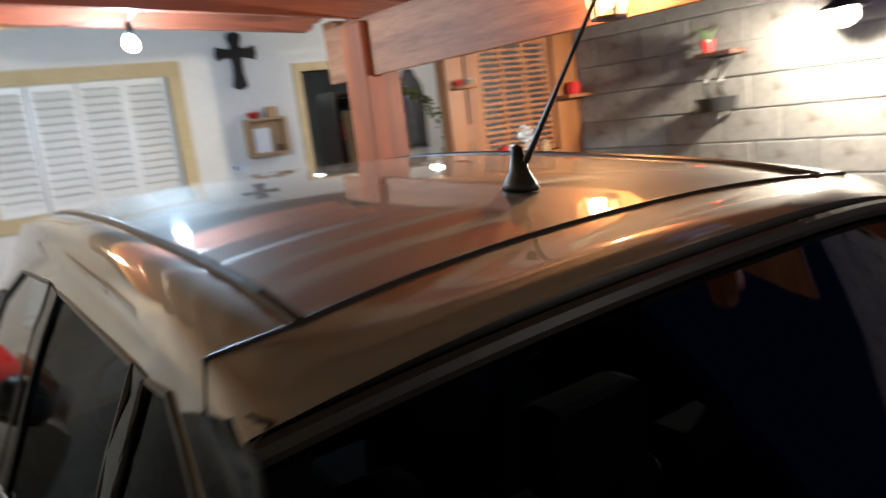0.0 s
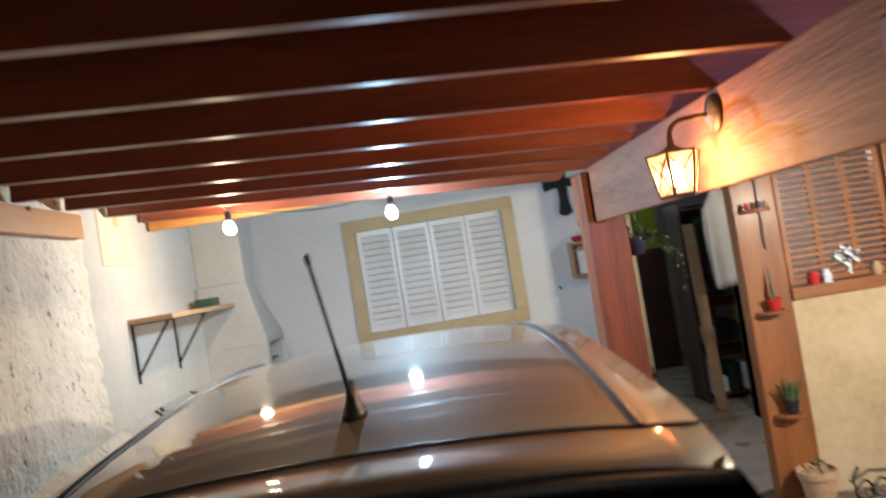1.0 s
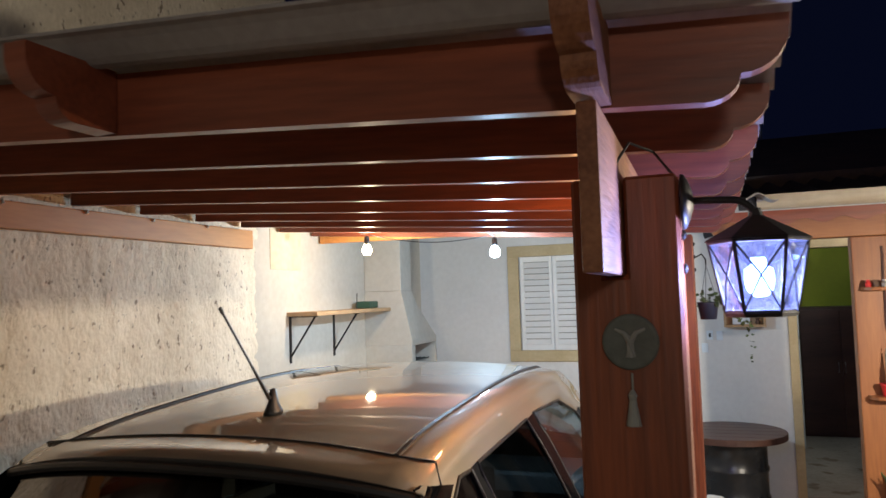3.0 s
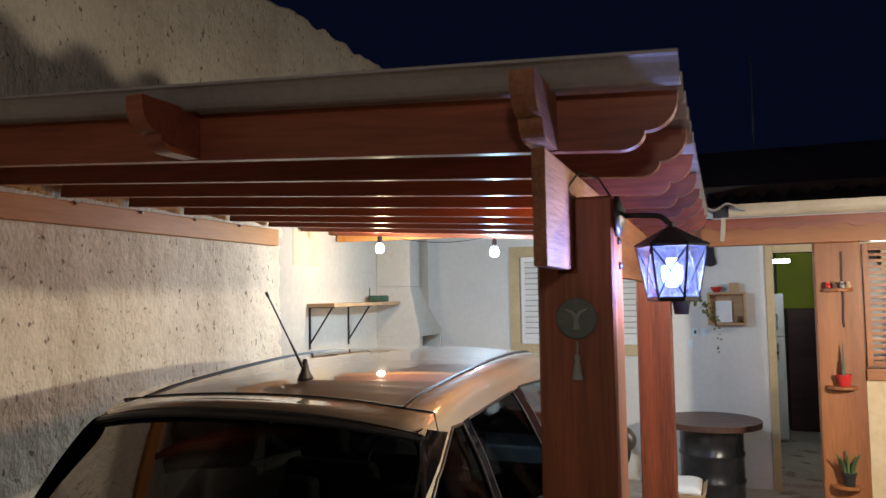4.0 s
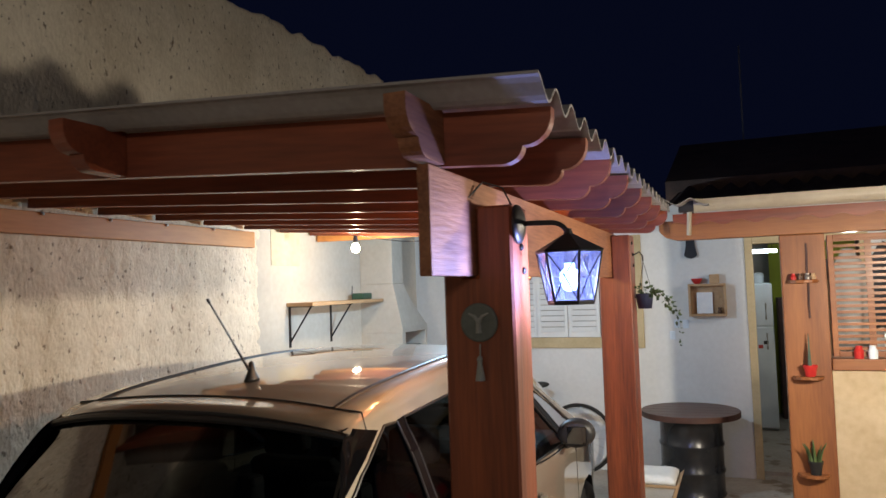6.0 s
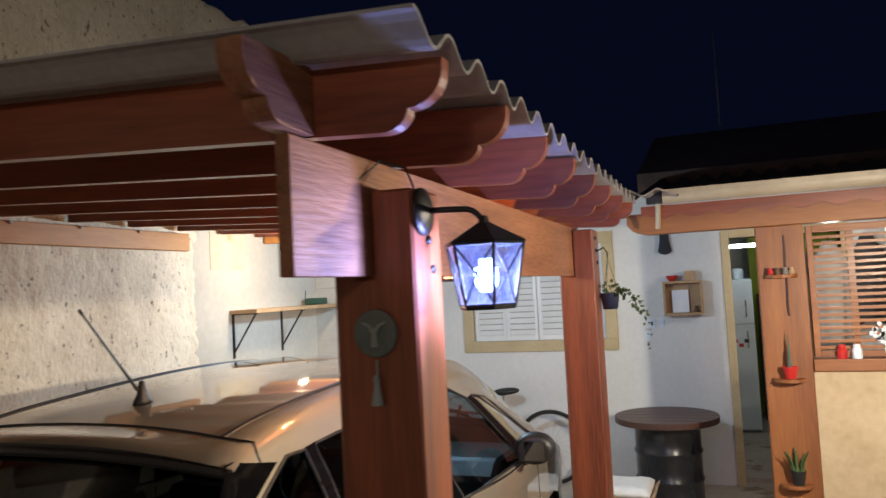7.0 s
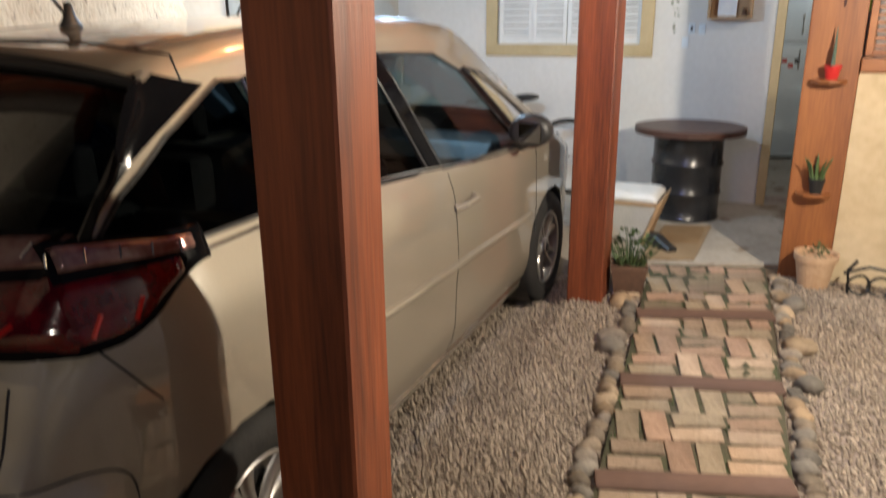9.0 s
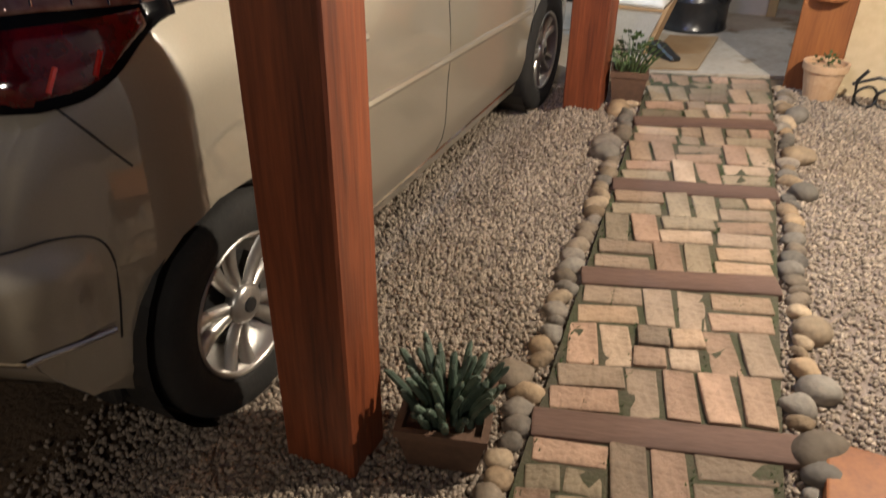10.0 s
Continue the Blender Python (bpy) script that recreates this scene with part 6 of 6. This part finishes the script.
path = tagged(thing("path", "garden path of old bricks between timber sleepers", "path", (0, 0, 0)), kind="structure")
bm = bmesh.new()
ys = spread(0.65, 4.25, 60)
rows = [[bm.verts.new(on_path(a, y, 0.022 + 0.008 * noise.noise(Vector((a * 14, y * 14, 2))))) for a in spread(-0.012, PW + 0.012, 14)] for y in ys]
for a, b in zip(rows, rows[1:]):
    for k in range(14):
        bm.faces.new((a[k], a[k + 1], b[k + 1], b[k]))
part("joint_bed", bm, moss, path, "mossy soil between the bricks")
slope = Matrix.Rotation(0.0723, 4, "X")
SLEEPERS = (1.307, 2.054, 2.77, 3.476)
for k, y in enumerate(SLEEPERS):
    bm = box((-0.02, -0.055, -0.03), (PW + (0.10 if k == 0 else 0.02), 0.055, 0.034), 0.008)
    for v in bm.verts:
        v.co.z += 0.004 * noise.noise(v.co * 9 + Vector((k, 0, 0)))
    o = part("sleeper", bm, wood_old, path, "weathered timber sleeper")
    o.matrix_basis = Matrix.Translation(on_path(0, y)) @ slope @ Matrix.Rotation(radians(16 + (1.5 if k % 2 else -1)), 4, "Z")


def brick_mesh(seed, lx, ly):
    q = random.Random(seed)
    bm = box((-lx / 2, -ly / 2, -0.03), (lx / 2, ly / 2, 0.03), 0.007)
    for v in bm.verts:
        v.co += Vector((noise.noise(v.co * 30 + Vector((seed, 0, 0))), noise.noise(v.co * 30 + Vector((0, seed, 0))), 0.5 * noise.noise(v.co * 22 + Vector((0, 0, seed))))) * 0.009
    me = bpy.data.meshes.new("brick")
    bm.to_mesh(me)
    bm.free()
    me.materials.append(brick_mat)
    return me


CELL = PW / 3
BRICKS = [brick_mesh(k, CELL - 0.016, CELL / 2 - 0.014) for k in range(14)]
HALF = [brick_mesh(20 + k, CELL / 2 - 0.013, CELL / 2 - 0.014) for k in range(8)]
q = random.Random(11)
bays = [(0.68, 1.252)] + [(a + 0.055, b - 0.055) for a, b in zip(SLEEPERS, SLEEPERS[1:])] + [(SLEEPERS[-1] + 0.055, 4.21)]
for y0, y1 in bays:
    n = max(1, round((y1 - y0) / CELL))
    cy = (y1 - y0) / n
    for i in range(n):
        for j in range(3):
            flat = (i + j) % 2 == 0 if q.random() < 0.75 else q.random() < 0.5
            for h in (-1, 1):
                if q.random() < 0.004:
                    continue
                a, y = (j + 0.5) * CELL, y0 + (i + 0.5) * cy
                da, dy = (0, h * cy / 4) if flat else (h * CELL / 4, 0)
                broken = q.random() < 0.12
                for e in ((-1, 1) if broken else (0,)):
                    me = q.choice(HALF if broken else BRICKS)
                    o = new("brick", me)
                    o.parent = path
                    ea, ey = ((e * CELL / 4, 0) if flat else (0, e * cy / 4))
                    turn = 0 if flat else math.pi / 2
                    o.matrix_basis = Matrix.Translation(on_path(a + da + ea, y + dy + ey, q.uniform(-0.006, 0.006))) @ slope @ Matrix.Rotation(radians(16) + turn + q.uniform(-0.05, 0.05), 4, "Z") @ Matrix.Rotation(q.uniform(-0.02, 0.02), 4, "X") @ Matrix.Diagonal((1, cy / CELL if flat else 1, 1, 1))

bm = bmesh.new()
for k in range(400):
    a = q.choice((0, 0.5, 1, 1.5, 2, 2.5, 3)) * CELL + q.uniform(-0.006, 0.006)
    y = q.uniform(0.8, 4.17)
    if min(abs(y - v) for v in SLEEPERS) < 0.07 or noise.noise(Vector((a * 7, y * 5, 3))) < 0.0:
        continue
    c = on_path(min(max(a, 0.01), PW - 0.01), y, 0.022)
    for j in range(7):
        d = Vector((q.gauss(0, 0.007), q.gauss(0, 0.018), 0))
        h = q.uniform(0.006, 0.016)
        e = Vector((q.uniform(-1, 1), q.uniform(-1, 1), 0)) * 0.004
        vs = [bm.verts.new(c + d + e), bm.verts.new(c + d - e), bm.verts.new(c + d + Vector((q.gauss(0, 0.005), q.gauss(0, 0.005), h)))]
        bm.faces.new(vs)
tagged(part("moss_tufts", bm, leaf_green, path), "green moss and weeds in the joints", kind="stuff")

# stones along both edges
STONES = []
for k in range(7):
    bm = pebble(random.Random(40 + k), 0.05, 0.72, 3)
    for f in bm.faces:
        f.smooth = True
    me = bpy.data.meshes.new("border_stone")
    bm.to_mesh(me)
    bm.free()
    me.materials.append(stone_mat)
    STONES.append(me)
for side in (0, 1):
    y = 0.85
    while y < 4.12:
        big = q.random() < 0.14 or (side == 1 and abs(y - 1.265) < 0.06) or (side == 0 and abs(y - 1.535) < 0.05)
        s = q.uniform(1.2, 1.6) if big else q.uniform(0.62, 1.1)
        a = (-0.045 - q.uniform(0, 0.035)) if side == 0 else PW + 0.055 + q.uniform(0, 0.035)
        p = on_path(a + (-0.05 if big and side == 0 else 0.05 if big else 0), y)
        o = new("border_stone", q.choice(STONES))
        o.matrix_basis = Matrix.Translation(p + Vector((0, 0, 0.012 * s))) @ Matrix.Rotation(q.uniform(0, 6.3), 4, "Z") @ Matrix.Diagonal((s, s, s, 1))
        tagged(o, "large rounded river stone edging the path" if big else "small rounded river stone edging the path", "stone", "path edging stones")
        y += 0.062 * s + 0.012

o = ob_from("timber_step", box((3.47, 0.80, -0.05), (3.80, 1.54, 0.09), 0.008), wood_up)
tagged(o, "short honey-coloured timber block beside the path", "timber")


def square_planter(at, w, h, label, foliage):
    p = thing("planter", label, "planter", at, "square planters")
    t, b = w / 2, w / 2 * 0.78
    bm = bmesh.new()
    ringv = [[bm.verts.new((sx * r, sy * r, z)) for sx, sy in ((-1, -1), (1, -1), (1, 1), (-1, 1))] for r, z in ((b, 0), (t, h * 0.84), (t * 1.06, h * 0.84), (t * 1.06, h), (t * 0.9, h), (t * 0.86, h * 0.85))]
    for x, y in zip(ringv, ringv[1:]):
        for k in range(4):
            bm.faces.new((x[k], x[(k + 1) % 4], y[(k + 1) % 4], y[k]))
    bm.faces.new(list(reversed(ringv[0])))
    bm.faces.new(ringv[-1])
    part("pot", bm, brown_pot, p)
    bm = bmesh.new()
    foliage(bm, h)
    part("plant", bm, cactus_green if "succulent" in label else leaf_green, p)
    return p


def fingers(bm, h):
    k = random.Random(2)
    for j in range(62):
        a, r = k.uniform(0, 2 * math.pi), 0.12 * math.sqrt(k.random())
        b = Vector((math.cos(a) * r * 0.8, math.sin(a) * r * 0.8, h * 0.8))
        hh = k.uniform(0.09, 0.20)
        o = Vector((math.cos(a), math.sin(a), 0)) * hh * (0.15 + 2.6 * r)
        pts = [b + o * t * t + Vector((k.uniform(-0.003, 0.003), k.uniform(-0.003, 0.003), hh * t * (1 - 0.2 * r / 0.12))) for t in (0, 0.25, 0.5, 0.75, 0.93, 1.0)]
        w = k.uniform(0.010, 0.0145)
        add_tube(bm, pts[:5], w, 7, w * 0.8)
        add_tube(bm, pts[4:], w * 0.8, 7, w * 0.3)


def weeds(bm, h):
    k = random.Random(4)
    blade_tuft(bm, (0, 0, h * 0.8), 40, 0.17, 0.08, 0.005, k, 0.6)
    leaf_spray(bm, (0, 0, h + 0.08), 120, 0.11, 0.035, k)


o = square_planter((2.508, 1.138, ground_z(2.5, 1.1)), 0.235, 0.15, "brown square planter of finger-like succulents by a post", fingers)
o.rotation_euler = (0, 0, 0.25)
square_planter((2.405, 3.765, ground_z(2.4, 3.765)), 0.19, 0.19, "brown square planter of leafy weeds by a post", weeds).rotation_euler = (0, 0, 0.2)
p = round_pot("terracotta_pot", (3.375, 4.28, ground_z(3.375, 4.28)), 0.118, 0.20, terracotta, "pale terracotta pot of low green plants by the upright", "pot")
bm = bmesh.new()
leaf_spray(bm, (0, 0, 0.18), 60, 0.07, 0.03, rg)
part("foliage", bm, leaf_green, p)


def iron_ornament():
    w = thing("iron_plant_stand", "black wrought iron scroll stand on the gravel", "plant stand", (3.74, 4.20, ground_z(3.74, 4.2)))
    for k in range(4):
        cx = -0.14 + 0.10 * k
        r = 0.055
        part("scroll", tube([(cx + r * math.cos(a), 0.02 * math.sin(a * 2), 0.06 + r * math.sin(a)) for a in (2 * math.pi * j / 16 for j in range(17))], 0.008, 6), black_iron, w)
    part("rail", tube([(-0.22, 0, 0.12), (-0.10, 0, 0.17), (0.05, 0, 0.15), (0.22, 0, 0.11)], 0.009, 6), black_iron, w)
    part("stem", tube([(-0.19, 0, 0.0), (-0.20, 0, 0.14), (-0.16, 0, 0.20)], 0.010, 6), black_iron, w)


iron_ornament()


# ---- gravel, block courses ----
def gravel():
    base = bmesh.new()
    bmesh.ops.create_icosphere(base, subdivisions=1, radius=1.0)
    v0 = np.array([v.co[:] for v in base.verts])
    f0 = np.array([[v.index for v in f.verts] for f in base.faces])
    base.free()
    r = np.random.RandomState(4)
    pts = []
    for x0, x1, y0, y1, n in ((1.88, 2.80, 0.95, 4.30, 30000), (3.10, 4.40, 0.95, 4.40, 26000), (1.62, 1.88, 0.95, 4.2, 8000), (1.45, 2.75, 0.45, 0.98, 8000), (2.7, 4.2, 0.3, 0.95, 4000)):
        c = np.column_stack([r.uniform(x0, x1, n), r.uniform(y0, y1, n)])
        pts.append(c)
    c = np.vstack(pts)
    left = 2.725 - 0.088 * (c[:, 1] - 1.35)
    a = (c[:, 0] - left)
    yy = c[:, 1] - a * math.tan(radians(16))
    left2 = 2.725 - 0.088 * (yy - 1.35)
    across = (c[:, 0] - left2) / math.cos(radians(16))
    on = (across > -0.02) & (across < PW + 0.02) & (yy < 4.3) & (yy > 0.75)
    edge = (c[:, 1] > 4.14 + (c[:, 0] - 2.0) * 0.38)
    thin = (c[:, 0] < 2.0) & (r.uniform(0, 1, len(c)) > np.clip((c[:, 0] - 1.50) / 0.35, 0.05, 1))
    c = c[~on & ~edge & ~thin]
    c[:, 1] = c[:, 1] * 1.0233 - 0.1256
    n = len(c)
    s = r.uniform(0.0042, 0.0105, n)
    z = np.array([ground_z(x, y) for x, y in c]) - 0.006 + s * 0.55 + r.uniform(0, 0.005, n)
    q3 = r.normal(size=(n, 4))
    q3 /= np.linalg.norm(q3, axis=1)[:, None]
    w, x, y, zq = q3.T
    R = np.stack([np.stack([1 - 2 * (y * y + zq * zq), 2 * (x * y - w * zq), 2 * (x * zq + w * y)], 1),
                  np.stack([2 * (x * y + w * zq), 1 - 2 * (x * x + zq * zq), 2 * (y * zq - w * x)], 1),
                  np.stack([2 * (x * zq - w * y), 2 * (y * zq + w * x), 1 - 2 * (x * x + y * y)], 1)], 1)
    shape = v0[None] * r.uniform(0.75, 1.2, (n, len(v0), 1)) * np.array([1.25, 0.95, 0.72])
    V = np.einsum("nij,nkj->nki", R, shape) * s[:, None, None] + np.column_stack([c, z])[:, None, :]
    F = (f0[None] + (np.arange(n) * len(v0))[:, None, None]).reshape(-1, 3)
    me = bpy.data.meshes.new("gravel")
    me.vertices.add(n * len(v0))
    me.vertices.foreach_set("co", V.reshape(-1))
    me.loops.add(F.size)
    me.loops.foreach_set("vertex_index", F.reshape(-1).astype(np.int32))
    me.polygons.add(len(F))
    me.polygons.foreach_set("loop_start", np.arange(0, F.size, 3, dtype=np.int32))
    me.update(calc_edges=True)
    me.validate()
    me.materials.append(gravel_mat)
    tagged(new("gravel", me), "pale pinkish crushed gravel over the garden", "gravel", kind="stuff")


gravel()
bed = new("gravel_bed", grid_mesh(spread(1.58, 4.41, 64), spread(0.20, 4.45, 90), lambda x, y: ground_z(x, y) - 0.004 - 0.03 * smooth01(1.82, 1.60, x) - 0.03 * smooth01(0.45, 0.25, y) - (0.03 if (2.62 < x < 3.2 and y > 0.6) else 0)))
bed.data.materials.append(M("fine pale grit", (0.33, 0.27, 0.235), (0.20, 0.155, 0.13), 0.95, big=12, fine=160, bump=1.0, dist=0.02))
tagged(bed, "fine pale grit between the gravel stones", "ground", kind="structure")


def block_courses():
    bw, bh = 0.40, 0.20
    shapes = []
    for w in (bw, bw / 2):
        for k in range(3):
            bm = box((-0.014, 0.004, 0.004), (0.0, w - 0.004, bh - 0.004), 0.006)
            me = bpy.data.meshes.new("block")
            bm.to_mesh(me)
            bm.free()
            me.materials.append(shaded_block_paint)
            shapes.append(me)
    k = random.Random(6)
    for row in range(14):
        y = -0.2 - (bw / 2 if row % 2 else 0)
        while y < 4.36:
            w = min(bw, 4.40 - y)
            o = new("block", shapes[0] if w > 0.39 else shapes[3])
            o.parent = wall_east
            o.matrix_basis = Matrix.Translation((XR + 0.014 + k.uniform(-0.003, 0.002), y, 0.06 + row * bh)) @ Matrix.Rotation(k.uniform(-0.004, 0.004), 4, "X")
            y += bw if w > 0.39 else bw


block_courses()


def hung_garment(x, y, z, w, h, mat, label, seed):
    """A garment hung from a wall hook, in soft upright folds."""
    g = thing("hung_garment", label, "garment", (x, y, z), "clothes on the hooks")
    bm = bmesh.new()
    rows = []
    for j in range(15):
        t = j / 14
        half = w * (0.16 + 0.34 * smooth01(0.0, 0.22, t) + 0.05 * math.sin(3 * t + seed))
        ring = []
        for k in range(28):
            a = 2 * math.pi * k / 28
            fold = 1 + 0.22 * math.sin(5 * a + seed + 1.5 * t) * smooth01(0.05, 0.5, t)
            ring.append(bm.verts.new((math.cos(a) * half * fold, -0.07 + math.sin(a) * 0.05 * fold * (0.5 + 0.5 * t), -h * t - 0.02 * math.sin(2 * a + seed) * t)))
        rows.append(ring)
    for a, b in zip(rows, rows[1:]):
        for k in range(28):
            bm.faces.new((a[k], a[(k + 1) % 28], b[(k + 1) % 28], b[k]))
    bm.faces.new(rows[0])
    bm.faces.new(list(reversed(rows[-1])))
    bmesh.ops.recalc_face_normals(bm, faces=bm.faces)
    part("cloth", bm, mat, g, smooth=True)
    part("hook", tube([(0, -0.002, 0.03), (0, -0.05, 0.02), (0, -0.075, 0.0), (0, -0.085, 0.025)], 0.005, 6), black_iron, g)


hung_garment(3.80, YB, 2.28, 0.26, 0.85, aged_cloth, "white cotton garment hung on the porch wall", 0.4)
hung_garment(4.08, YB, 2.30, 0.24, 0.70, seat_cloth, "dark jacket hung on the porch wall", 1.9)
